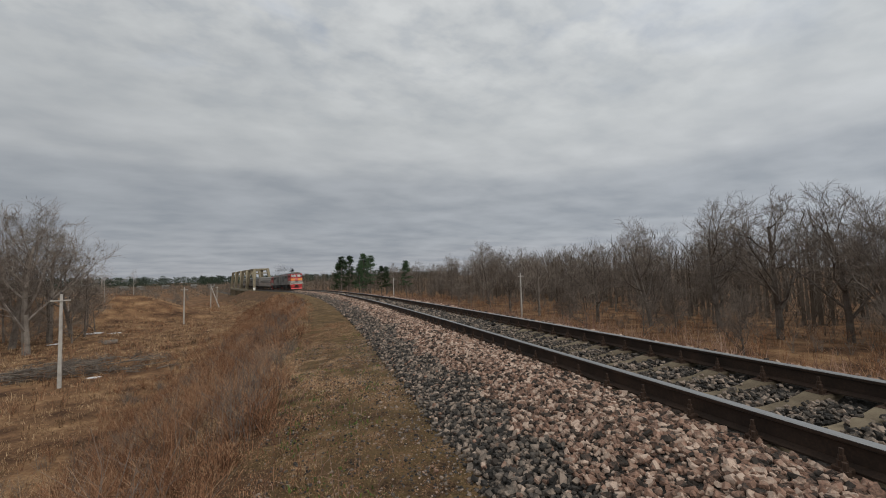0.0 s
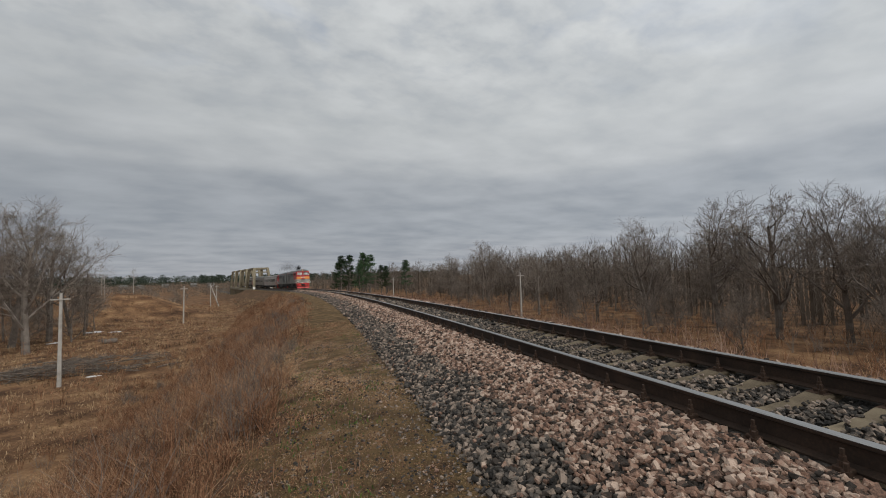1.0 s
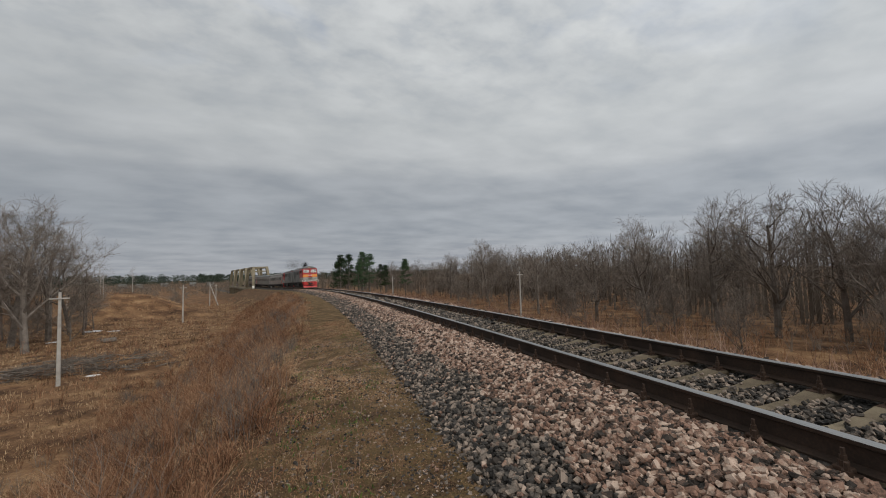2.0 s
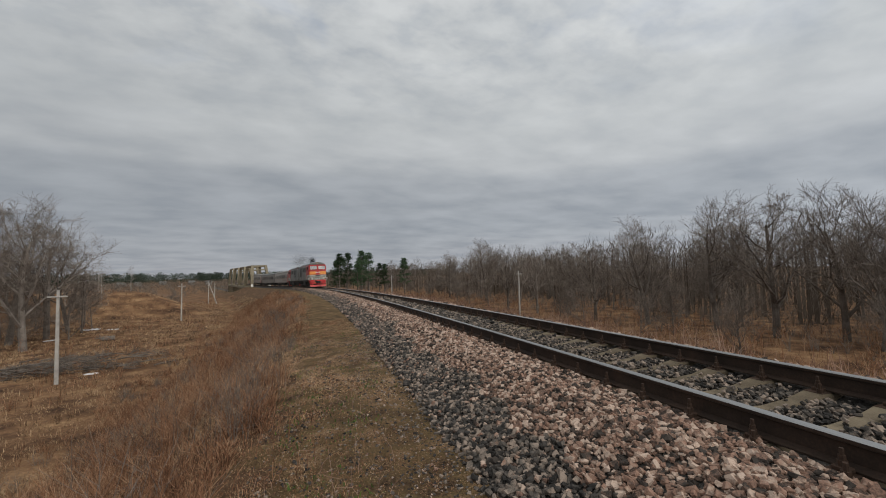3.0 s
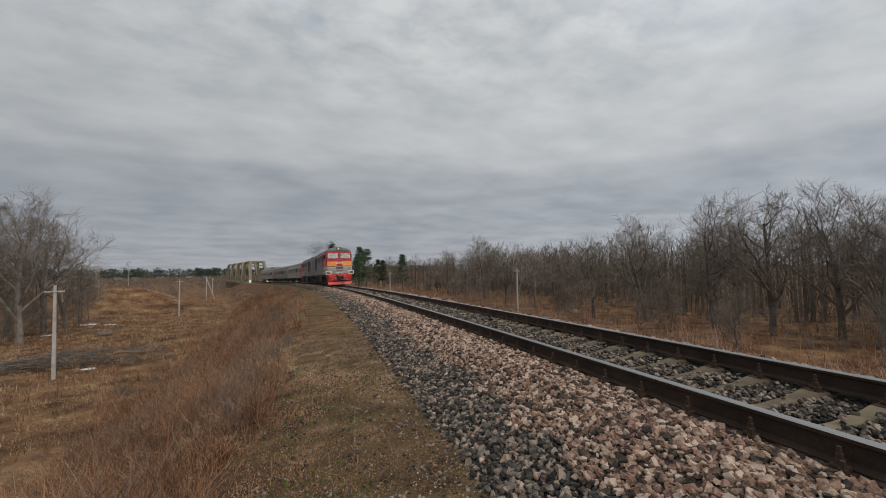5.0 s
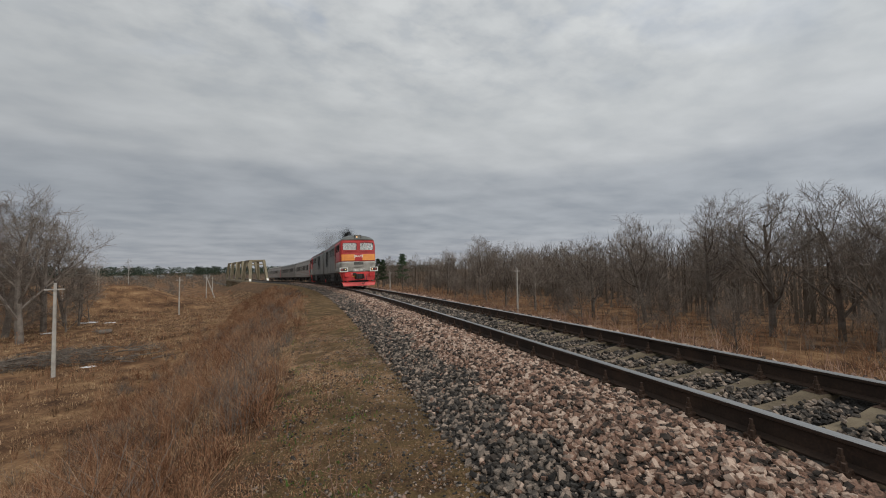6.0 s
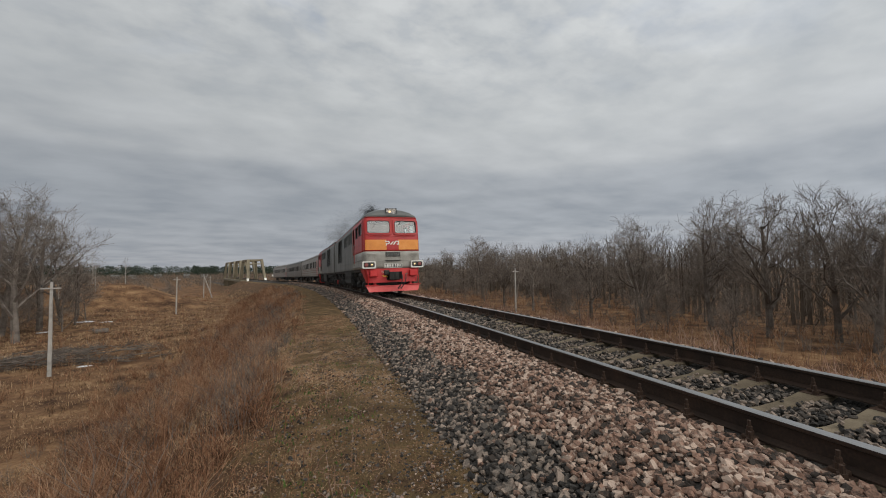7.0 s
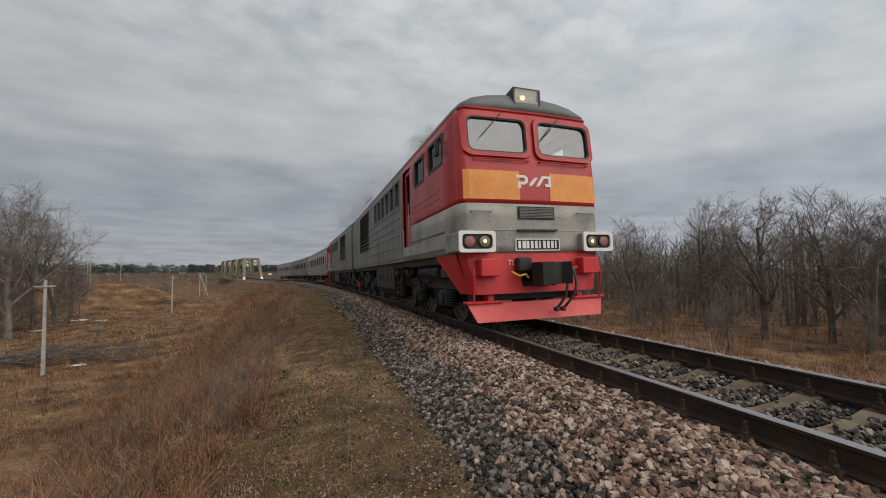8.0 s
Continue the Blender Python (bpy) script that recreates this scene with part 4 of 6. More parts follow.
# ---- bridge: a row of short trapezoid truss spans ----
def build_bridge():
    s0, span, half, tall = 168.0, 20.0, 3.1, 7.6

    def bridge_span(first):
        t = thing("bridge_span", "olive-tan trapezoid truss span of the railway bridge", "bridge", "spans of the bridge")

        def beam(name, a, b, w, h, mat="bridge", label=""):
            sh = Shape()
            a, b = Vector(a), Vector(b)
            m = Matrix.Translation(a) @ (b - a).to_track_quat("Y", "Z").to_matrix().to_4x4()
            sh.box(-w / 2, w / 2, 0, (b - a).length, -h / 2, h / 2, 0.06, m)
            part(name, sh, mat, t, label)
        for X in (-half, half):
            beam("end_post", (X, 0.1, -0.9), (X * 0.76, 3.4, tall), 0.95, 0.85)
            beam("end_post", (X, span - 0.3, -0.9), (X * 0.76, span - 3.6, tall), 0.95, 0.85)
            beam("top_chord", (X * 0.76, 3.1, tall), (X * 0.76, span - 3.3, tall), 0.75, 0.7)
            beam("bottom_chord", (X, -0.1, -0.9), (X, span - 0.1, -0.9), 0.7, 0.9)
            beam("white_foot", (X * 1.004, -0.06, -0.55), (X * 1.0, 0.42, 0.40), 0.80, 0.80, "white", "white-painted foot")
        for y in (3.4, span - 3.6):
            beam("portal_beam", (-half * 0.78, y, tall), (half * 0.78, y, tall), 0.6, 0.65)
        beam("portal_beam", (-half * 0.82, 2.7, tall - 1.5), (half * 0.82, 2.7, tall - 1.5), 0.4, 0.45)
        for y in (0.6, span - 0.6):
            beam("floor_beam", (-half, y, -1.1), (half, y, -1.1), 0.5, 0.7)
        return t
    one = bridge_span(True)
    for k in range(4):
        m = track_pose(s0 + span * k)
        if k == 0:
            one.matrix_basis = m
        else:
            copy_thing(one, m)
    for k in (0, 4):
        ab = Shape()
        ab.box(-3.4, 3.4, -1.2, 1.2, -7, -1.45, 0.1)
        solid("abutment", ab, "concrete", "pale concrete abutment under the bridge spans", "abutment", "bridge supports", place=track_pose(s0 + span * k + (0.6 if k == 0 else 0)))
    for k in range(1, 4):
        ab = Shape()
        ab.box(-3.2, 3.2, -0.8, 0.8, -9, -1.45, 0.15)
        solid("bridge_pier", ab, "concrete", "concrete pier under the bridge spans", "pier", "bridge supports", place=track_pose(s0 + span * k))
    t = thing("track_sign", "small white trackside sign on a post", "sign", place=Matrix.Translation(Vector((*beside(156, 3.6), 0))))
    x, y = beside(156, 3.6)
    t.matrix_basis = pose(x, y, ground_z(x, y))
    sg = Shape()
    sg.tube((0, 0, -0.1), (0, 0, 2.6), 0.05, 0.05, 8)
    part("post", sg, "under", t)
    sg = Shape()
    sg.box(-0.55, 0.55, -0.08, -0.05, 2.1, 2.7, 0.01)
    part("plate", sg, "white", t, "white sign plate")


# ---- brush, grass and weeds ----
def stems(name, mat, label, spots, kind="brush"):
    s = Shape()
    for x, y, h, n, r, sp in spots:
        z = ground_z(x, y)
        for _ in range(n):
            a = rng.uniform(0, 6.283)
            lean = abs(rng.gauss(0, sp))
            b = Vector((x + rng.gauss(0, 0.10 + 0.1 * h), y + rng.gauss(0, 0.10 + 0.1 * h), z - 0.03))
            hh = h * rng.uniform(0.55, 1.15)
            mid = b + Vector((math.cos(a) * lean * 0.35, math.sin(a) * lean * 0.35, 0.55)) * hh
            tip = b + Vector((math.cos(a) * lean + rng.gauss(0, 0.05), math.sin(a) * lean + rng.gauss(0, 0.05), 1 - 0.25 * lean)) * hh
            s.tube(b, mid, r, r * 0.75, 3, False)
            s.tube(mid, tip, r * 0.75, r * 0.35, 3, False)
            if kind == "brush":
                for _ in range(2):
                    q = mid.lerp(tip, rng.random() * 0.7)
                    e = q + Vector((rng.gauss(0, 0.16), rng.gauss(0, 0.16), rng.uniform(0.1, 0.35))) * hh
                    s.tube(q, e, r * 0.55, r * 0.3, 3, False)
    return solid(name, s, mat, label, "brush" if kind == "brush" else "grass", kind="stuff")


def shrubs(name, mat, label, spots):
    """Leafless shrubs: each a fan of stems from one foot, forking into fine side twigs."""
    s = Shape()
    for x, y, h, n, r, forks in spots:
        z = ground_z(x, y)
        for _ in range(n):
            a, lean = rng.uniform(0, 6.283), rng.uniform(0.05, 0.75)
            out = Vector((math.cos(a), math.sin(a), 0))
            hh = h * rng.uniform(0.5, 1.15)
            p0 = Vector((x, y, z - 0.03)) + out * rng.uniform(0, 0.09)
            p1 = p0 + (out * lean * 0.35 + Vector((rng.gauss(0, 0.05), rng.gauss(0, 0.05), 0.5))) * hh
            p2 = p1 + (out * lean * 0.45 + Vector((rng.gauss(0, 0.10), rng.gauss(0, 0.10), 0.5 - 0.2 * lean))) * hh
            s.tube(p0, p1, r, r * 0.75, 3, False)
            s.tube(p1, p2, r * 0.75, r * 0.3, 3, False)
            for k in range(forks):
                q = p0.lerp(p1, rng.uniform(0.45, 1.0)) if k % 2 else p1.lerp(p2, rng.uniform(0.05, 0.8))
                e = q + (out * rng.uniform(-0.1, 0.3) + Vector((rng.gauss(0, 0.14), rng.gauss(0, 0.14), rng.uniform(0.12, 0.36)))) * hh
                s.tube(q, e, r * 0.5, r * 0.25, 3, False)
    return solid(name, s, mat, label, "shrub", kind="stuff")


def blades(name, mat, label, spots):
    v, f = [], []
    for x, y, h, n, sp, w in spots:
        z = ground_z(x, y)
        for _ in range(n):
            a, lean = rng.uniform(0, 6.283), rng.uniform(0.2, 1.0) * sp
            bx, by = x + rng.gauss(0, 0.07), y + rng.gauss(0, 0.07)
            hh = h * rng.uniform(0.5, 1.2)
            c, sn = math.cos(a), math.sin(a)
            k = len(v)
            v += [(bx - sn * w, by + c * w, z - 0.01), (bx + sn * w, by - c * w, z - 0.01),
                  (bx + c * lean * hh * 0.5 + sn * w * 0.7, by + sn * lean * hh * 0.5 - c * w * 0.7, z + hh * max(0.12, 0.75 - 0.45 * lean)),
                  (bx + c * lean * hh * 0.5 - sn * w * 0.7, by + sn * lean * hh * 0.5 + c * w * 0.7, z + hh * max(0.12, 0.75 - 0.45 * lean)),
                  (bx + c * lean * hh * 1.3, by + sn * lean * hh * 1.3, z + hh * max(0.04, 1 - 0.95 * lean))]
            f += [(k, k + 1, k + 2, k + 3), (k + 3, k + 2, k + 4)]
    me = bpy.data.meshes.new(name)
    me.from_pydata(v, [], f)
    me.materials.append(M[mat])
    me.update()
    return tagged(new(name, me), label, "grass", kind="stuff")


def patch(x, y, sc, seed):
    return noise.noise((x * sc, y * sc, seed))


def build_cover():
    spots = []
    for _ in range(4300):
        s = 1.2 + 95 * rng.random() ** 1.7
        X = -4.1 - 9.4 * rng.random() ** 0.85
        x, y = beside(s, X)
        if patch(x, y, 0.35, 5) < -0.12:
            continue
        near = s < 14
        if near and rng.random() < 0.45:
            continue
        spots.append((x, y, rng.uniform(0.45, 1.0) * (1.0 if X < -6.2 else 0.62 if X < -5.0 else 0.35), 6 if near else 5, 0.0042 if near else 0.006 if s < 30 else 0.011, 0.35))
    stems("reddish_brush", "brush", "thin reddish-brown leafless brush covering the embankment slope", spots)
    red, grey = [], []
    for _ in range(2100):
        s = 1.0 + 60 * rng.random() ** 1.9
        X = -4.5 - 11.0 * rng.random() ** 1.1
        x, y = beside(s, X)
        if patch(x, y, 0.55, 15) < -0.08:
            continue
        close = s < 11
        h = rng.uniform(0.45, 0.95) * (0.55 if X > -5.1 else 0.85 if X > -6 else 1.0)
        spot = (x, y, h, 18 if close else 11, 0.0042 if close else 0.005 if s < 25 else 0.009, 5 if close else 3)
        (grey if patch(x, y, 0.25, 21) > 0.12 else red).append(spot)
    shrubs("red_stemmed_shrubs", "brush", "clumps of red-brown leafless shrubs on the embankment slope", red)
    shrubs("grey_shrubs", "twig", "clumps of grey leafless shrubs among the red brush", grey)
    spots = []
    for _ in range(2600):
        s = -8 + 95 * rng.random()
        X = 3.2 + 6.0 * rng.random() ** 1.4
        x, y = beside(s, X)
        spots.append((x, y, rng.uniform(0.35, 0.75) * (1.0 if X < 5.5 else 0.6), 7, 0.006 if s < 25 else 0.01, 0.4))
    stems("pale_reeds", "pale_straw", "pale dry reeds on the far shoulder of the track", spots, "reed")
    # straw beaten flat between the shrubs
    spots = []
    for _ in range(9000):
        s = 0.9 + 22 * rng.random() ** 1.7
        X = -4.4 - 13.0 * rng.random()
        x, y = beside(s, X)
        if patch(x, y, 0.5, 31) < (0.25 if X > -5 else 0.05):
            continue
        spots.append((x, y, rng.uniform(0.14, 0.30), 9, 1.05, 0.0022 if s < 8 else 0.005))
    blades("flattened_straw", "straw", "pale straw beaten flat between the shrubs", spots)
    # dry tussocks on slope and shoulder
    spots = []
    for _ in range(9000):
        s = 0.8 + 26 * rng.random() ** 1.6
        X = -3.3 - 9.5 * rng.random() ** 1.1
        x, y = beside(s, X)
        p = patch(x, y, 0.7, 2)
        if X > -4.4 or (p < 0.15 and X > -5.4):
            continue
        spots.append((x, y, rng.uniform(0.07, 0.2) * (0.5 if X > -5.2 else 1.2), 9, 1.0, 0.003 if s < 9 else 0.006))
    blades("dry_grass", "straw", "matted dry straw on the shoulder and slope", spots)
    # litter lying flat on the shoulder
    spots = []
    for _ in range(26000):
        s = 0.7 + 17 * rng.random() ** 1.7
        X = -2.75 - 3.2 * rng.random() ** 0.8
        x, y = beside(s, X)
        if patch(x, y, 1.3, 4) < -0.15:
            continue
        spots.append((x, y, rng.uniform(0.010, 0.030), 5, 2.8, 0.0024 if s < 5 else 0.0045))
    leaf = [(x + rng.gauss(0, 0.12), y + rng.gauss(0, 0.12), h * 0.8, 6, 2.0, w * 1.5) for x, y, h, n, sp, w in spots if rng.random() < 0.7]
    blades("leaf_litter", "brush", "dark brown leaf litter and moss tufts on the shoulder", leaf)
    blades("fallen_litter", "straw", "short dry stalks lying over the mossy shoulder", spots)
    spots = []
    for _ in range(70):
        s = 1.2 + 12 * rng.random() ** 1.4
        X = -3.3 - 2.6 * rng.random()
        x, y = beside(s, X)
        spots.append((x, y, rng.uniform(0.15, 0.4), 6, 0.0025, 0.6))
    stems("weed_stalks", "pale_straw", "sparse pale weed stalks along the shoulder's edge", spots, "reed")
    spots = []
    for _ in range(21000):
        s = 1 + 140 * rng.random() ** 1.8
        X = -9 - 36 * rng.random() ** 1.2
        x, y = beside(s, X)
        if patch(x, y, 0.3, 44) < -0.25:
            continue
        spots.append((x, y, rng.uniform(0.15, 0.5) * (1.5 if patch(x, y, 0.6, 3) > 0.2 else 0.8), 7, 1.0, 0.005 if s < 15 else 0.010 if s < 40 else 0.02))
    blades("field_grass", "straw", "flattened dry grass of the valley floor", spots)
    gravel = []
    for _ in range(9000):
        s = 0.8 + 11 * rng.random() ** 1.5
        X = -2.6 - 1.9 * rng.random() ** 1.6
        x, y = beside(s, X)
        gravel.append((x, y, ground_z(x, y)))
    for i, (mat, size) in enumerate((("dark_stone", 0.022), ("dark_stone", 0.030), ("stone", 0.013))):
        stone_field("shoulder_gravel", mat, "small dark gravel trodden into the shoulder", gravel[i::3], size)
    spots = []
    for _ in range(520):
        s = 1.0 + 12 * rng.random() ** 1.3
        X = -2.75 - 1.9 * rng.random()
        x, y = beside(s, X)
        if patch(x, y, 0.9, 8) < 0.02:
            continue
        spots.append((x, y, rng.uniform(0.02, 0.06), 8, 0.9, 0.007))
    blades("green_weeds", "green", "sparse fresh green weeds in the moss", spots)
    # a few taller pale bushes at the edge of the shoulder
    spots = []
    for s, X in ((5.0, -4.7), (5.4, -4.9), (6.2, -4.6), (3.6, -5.2), (8.0, -5.0), (9.5, -5.6), (4.3, -6.0), (7.0, -6.4), (11.5, -5.2), (13, -5.9), (2.9, -6.2)):
        x, y = beside(s, X)
        spots += [(x + rng.gauss(0, 0.12), y + rng.gauss(0, 0.12), rng.uniform(0.6, 1.0), 10, 0.0032, 0.45) for _ in range(3)]
    stems("pale_bushes", "twig", "leafless grey-brown bushes at the edge of the shoulder", spots)
    spots = []
    for _ in range(1500):
        s = 4 + 150 * rng.random() ** 1.3
        x, y = beside(s, -rng.uniform(11, 55))
        if patch(x, y, 0.09, 12) > -0.1:
            spots.append((x, y, rng.uniform(0.35, 1.1), 9, 0.006 if s < 30 else 0.012, 0.6))
    stems("field_scrub", "brush", "low brown scrub and tussocks in the field", spots)
    # undergrowth in the wood
    spots = []
    for _ in range(900):
        x, y = site(rng.uniform(30, 66), rng.uniform(-10, 75))
        spots.append((x, y, rng.uniform(0.4, 1.7), 8, 0.014, 3))
    shrubs("wood_undergrowth", "twig", "dense leafless undergrowth between the trunks", spots)
    # brush in the valley and under the trees
    spots = []
    for _ in range(1500):
        if rng.random() < 0.6:
            x, y = beside(rng.uniform(0, 130), rng.uniform(12, 45))
        else:
            x, y = beside(rng.uniform(35, 170), -rng.uniform(13, 60))
            if patch(x, y, 0.05, 6) < 0.05:
                continue
        spots.append((x, y, rng.uniform(0.7, 1.9), 7, 0.012, 0.4))
    stems("valley_brush", "brush", "brown leafless scrub in the hollow and under the trees", spots)


def build_debris():
    for x, y, a, b in ((-36.5, 62.8, 1.7, 1.0), (-33.5, 61.5, 0.9, 0.5), (-36.2, 55.1, 0.9, 0.5), (-21.0, 33.4, 0.6, 0.3)):
        x, y = site(x, y)
        s = Shape()
        n = 14
        pts = [(0, 0, 0.07)] + [(a * math.cos(6.283 * k / n) * rng.uniform(0.6, 1.1), b * math.sin(6.283 * k / n) * rng.uniform(0.6, 1.1), 0.02) for k in range(n)]
        pts += [(p[0] * 1.02, p[1] * 1.02, -0.1) for p in pts[1:]]
        s.add(pts, [(0, 1 + k, 1 + (k + 1) % n) for k in range(n)] + [(1 + k, 1 + n + k, 1 + n + (k + 1) % n, 1 + (k + 1) % n) for k in range(n)])
        solid("snow_patch", s, "snow", "last patch of old snow lying in the hollow", "snow", "snow patches", place=pose(x, y, ground_z(x, y) + 0.03, 0, 0, rng.uniform(0, 40)), smooth=True)
    # felled branches heaped beyond the pole
    for i in range(90):
        x, y = site(-24.6 + rng.gauss(0, 2.6), 35.0 + rng.gauss(0, 1.0))
        a, ln = rng.gauss(0.2, 0.6), rng.uniform(1.2, 3.4)
        z = ground_z(x, y) + rng.uniform(0.03, 0.8)
        s = Shape()
        d = Vector((math.cos(a), math.sin(a), rng.uniform(-0.1, 0.12)))
        m = Vector((0, 0, 0)) + d * ln * 0.5 + Vector((0, 0, rng.gauss(0, 0.1)))
        s.tube((0, 0, 0), m, 0.06, 0.04, 5)
        s.tube(m, d * ln, 0.04, 0.012, 5)
        for _ in range(9):
            q = (d * ln) * rng.uniform(0.2, 0.95)
            s.tube(q, q + Vector((rng.gauss(0, 0.5), rng.gauss(0, 0.4), rng.uniform(0.0, 0.6))), 0.02, 0.008, 3)
        solid("fallen_branch", s, "bark", "grey fallen branch in a heap on the field", "branch", "heap of branches", place=pose(x, y, z))
    s = Shape()
    s.tube((0, 0, 0.25), (1.2, 0.2, 0.35), 0.3, 0.26, 9)
    for k in range(7):
        s.tube((0, 0, 0.3), (-0.5, rng.gauss(0, 0.5), 0.3 + rng.gauss(0.2, 0.4)), 0.08, 0.02, 4)
    solid("uprooted_stump", s, "bark", "dark uprooted stump lying on the field", "stump", place=pose(-30.6, 59.2, ground_z(-30.6, 59.2)))
    for i, (a, d, w) in enumerate(((-25.5, 560, 8), (-24.0, 590, 6), (-21.5, 620, 8), (-18.5, 600, 7), (-16.6, 500, 7))):
        x, y = site(d * math.sin(radians(a)), d * math.cos(radians(a)))
        h = thing("far_house", "small pale house far across the valley", "house", "far houses", place=pose(x, y, ground_z(x, y), 0, 0, rng.uniform(-30, 30)))
        b = Shape()
        b.box(-w / 2, w / 2, -4, 4, -0.5, 3.6)
        part("wall", b, "house", h)
        r = Shape()
        r.add([(-w / 2 - 0.5, -4.6, 3.5), (w / 2 + 0.5, -4.6, 3.5), (w / 2 + 0.5, 4.6, 3.5), (-w / 2 - 0.5, 4.6, 3.5), (-w / 2 - 0.5, 0, 6), (w / 2 + 0.5, 0, 6)], [(0, 1, 5, 4), (2, 3, 4, 5), (0, 4, 3), (1, 2, 5), (3, 2, 1, 0)])
        part("roof", r, "roof", h, "dark pitched roof")
        for k in range(3):
            g = Shape()
            g.box(-w / 2 + w * (k + 0.7) / 3.6, -w / 2 + w * (k + 0.7) / 3.6 + 1.3, -4.06, -3.9, 1.2, 2.6)
            part("window", g, "dark_glass", h)


# ---- the diesel locomotive: local x across, y back from the nose, z above the rails ----
SECTION, COACH = 17.4, 24.5


def half_width(z):
    """Half the body's width at a height: upright sides, drawn in under the roof."""
    return float(np.interp(z, (1.4, 3.2, 3.7, 3.95, 4.12), (1.475, 1.475, 1.475, 1.455, 1.40)))


def nose(u, z):
    """Front outline at height z; u runs from -1 to 1 across the nose, beyond that back along the sides in metres."""
    w = half_width(z)
    rake = max(0.0, z - 2.9) * 0.10
    a = abs(u)
    sgn = 1 if u >= 0 else -1
    if a > 1:
        return Vector((sgn * w, 0.24 + rake * max(0.0, 1 - (a - 1) / 2.0) + (a - 1), z))
    x = w * math.sin(min(1.0, a) * math.pi / 2) ** 0.92
    k = min(1.0, x / w)
    y = 0.05 * k * k + 0.19 * (1 - (1 - max(0.0, (k - 0.90) / 0.10) ** 2.2) ** 0.5)
    return Vector((sgn * x, y + rake, z))


def nose_u(x, z=3.5):
    """The u at which the nose outline stands x metres off the centre."""
    return 2 / math.pi * math.asin(min(1.0, (abs(x) / half_width(z))) ** (1 / 0.92)) * (1 if x >= 0 else -1)


def nose_at(x, z, out=0.0):
    """A point on the nose, moved out of its surface by so much."""
    p = nose(nose_u(x, z), z)
    a, b = nose(nose_u(x - 0.02, z), z), nose(nose_u(x + 0.02, z), z)
    t = (b - a).normalized()
    nrm = Vector((t.y, -t.x, 0)).normalized()
    return p + nrm * (out + 0.017)


WIN_X = (0.095, 1.345)
WIN_Z = (3.27, 3.98)


def rounded(x0, x1, z0, z1, r, n=5):
    pts = []
    for cx, cz, a0 in ((x1 - r, z1 - r, 0), (x0 + r, z1 - r, 90), (x0 + r, z0 + r, 180), (x1 - r, z0 + r, 270)):
        for k in range(n + 1):
            a = radians(a0 + 90 * k / n)
            pts.append((cx + r * math.cos(a), cz + r * math.sin(a)))
    return pts


def ring_on_nose(outer, inner, o0, o1):
    """A frame between two outlines of equal count that stands proud of the nose."""
    s = Shape()
    n = len(outer)
    rows_ = [[nose_at(x, z, o0) for x, z in outer], [nose_at(x, z, o1) for x, z in outer], [nose_at(x, z, o1) for x, z in inner], [nose_at(x, z, o0 - 0.05) for x, z in inner]]
    p = [q for r in rows_ for q in r]
    f = []
    for j in range(3):
        for k in range(n):
            f.append((j * n + k, j * n + (k + 1) % n, (j + 1) * n + (k + 1) % n, (j + 1) * n + k))
    return s.add(p, f)


def plate_on_nose(x0, x1, z0, z1, out, depth=0.012, nx=8):
    s = Shape()
    xs = [x0 + (x1 - x0) * i / nx for i in range(nx + 1)]
    nz = 4
    zs = [z0 + (z1 - z0) * i / nz for i in range(nz + 1)]
    s.grid(xs, zs, lambda x, z: nose_at(x, z, out))
    s.grid(xs, [0, 1], lambda x, k: nose_at(x, z1, out - depth * k))
    s.grid(xs, [0, 1], lambda x, k: nose_at(x, z0, out - depth * (1 - k)))
    s.grid([0, 1], zs, lambda k, z: nose_at(x0, z, out - depth * (1 - k)))
    s.grid([0, 1], zs, lambda k, z: nose_at(x1, z, out - depth * k))
    return s


def side_sheet(y0, y1, zs, sides=(-1, 1), skip=None, ys=None, out=0.0):
    s = Shape()
    ys = ys or [y0, y1]
    for sg in sides:
        s.grid(ys, zs, lambda y, z: (sg * (half_width(z) + out), y, z), skip)
    return s


def text_mesh(body, size, depth=0.004):
    cu = bpy.data.curves.new("lettering", "FONT")
    cu.body, cu.size, cu.extrude, cu.align_x, cu.align_y = body, size, depth, "CENTER", "CENTER"
    ob = bpy.data.objects.new("lettering", cu)
    scene.collection.objects.link(ob)
    me = bpy.data.meshes.new_from_object(ob.evaluated_get(bpy.context.evaluated_depsgraph_get()))
    bpy.data.objects.remove(ob)
    bpy.data.curves.remove(cu)
    return me


WINDOWS_SIDE = [(0.98, 1.84, 3.32, 3.86), (2.28, 3.02, 3.28, 3.84)]
ENGINE_WINDOWS = [(4.85 + 0.78 * k, 5.38 + 0.78 * k, 3.12, 3.84) for k in range(6)]
DOOR = (3.55, 4.38, 1.75, 3.92)
LOUVRE = (10.9, 13.9, 2.2, 3.93)
RED_END = 4.45


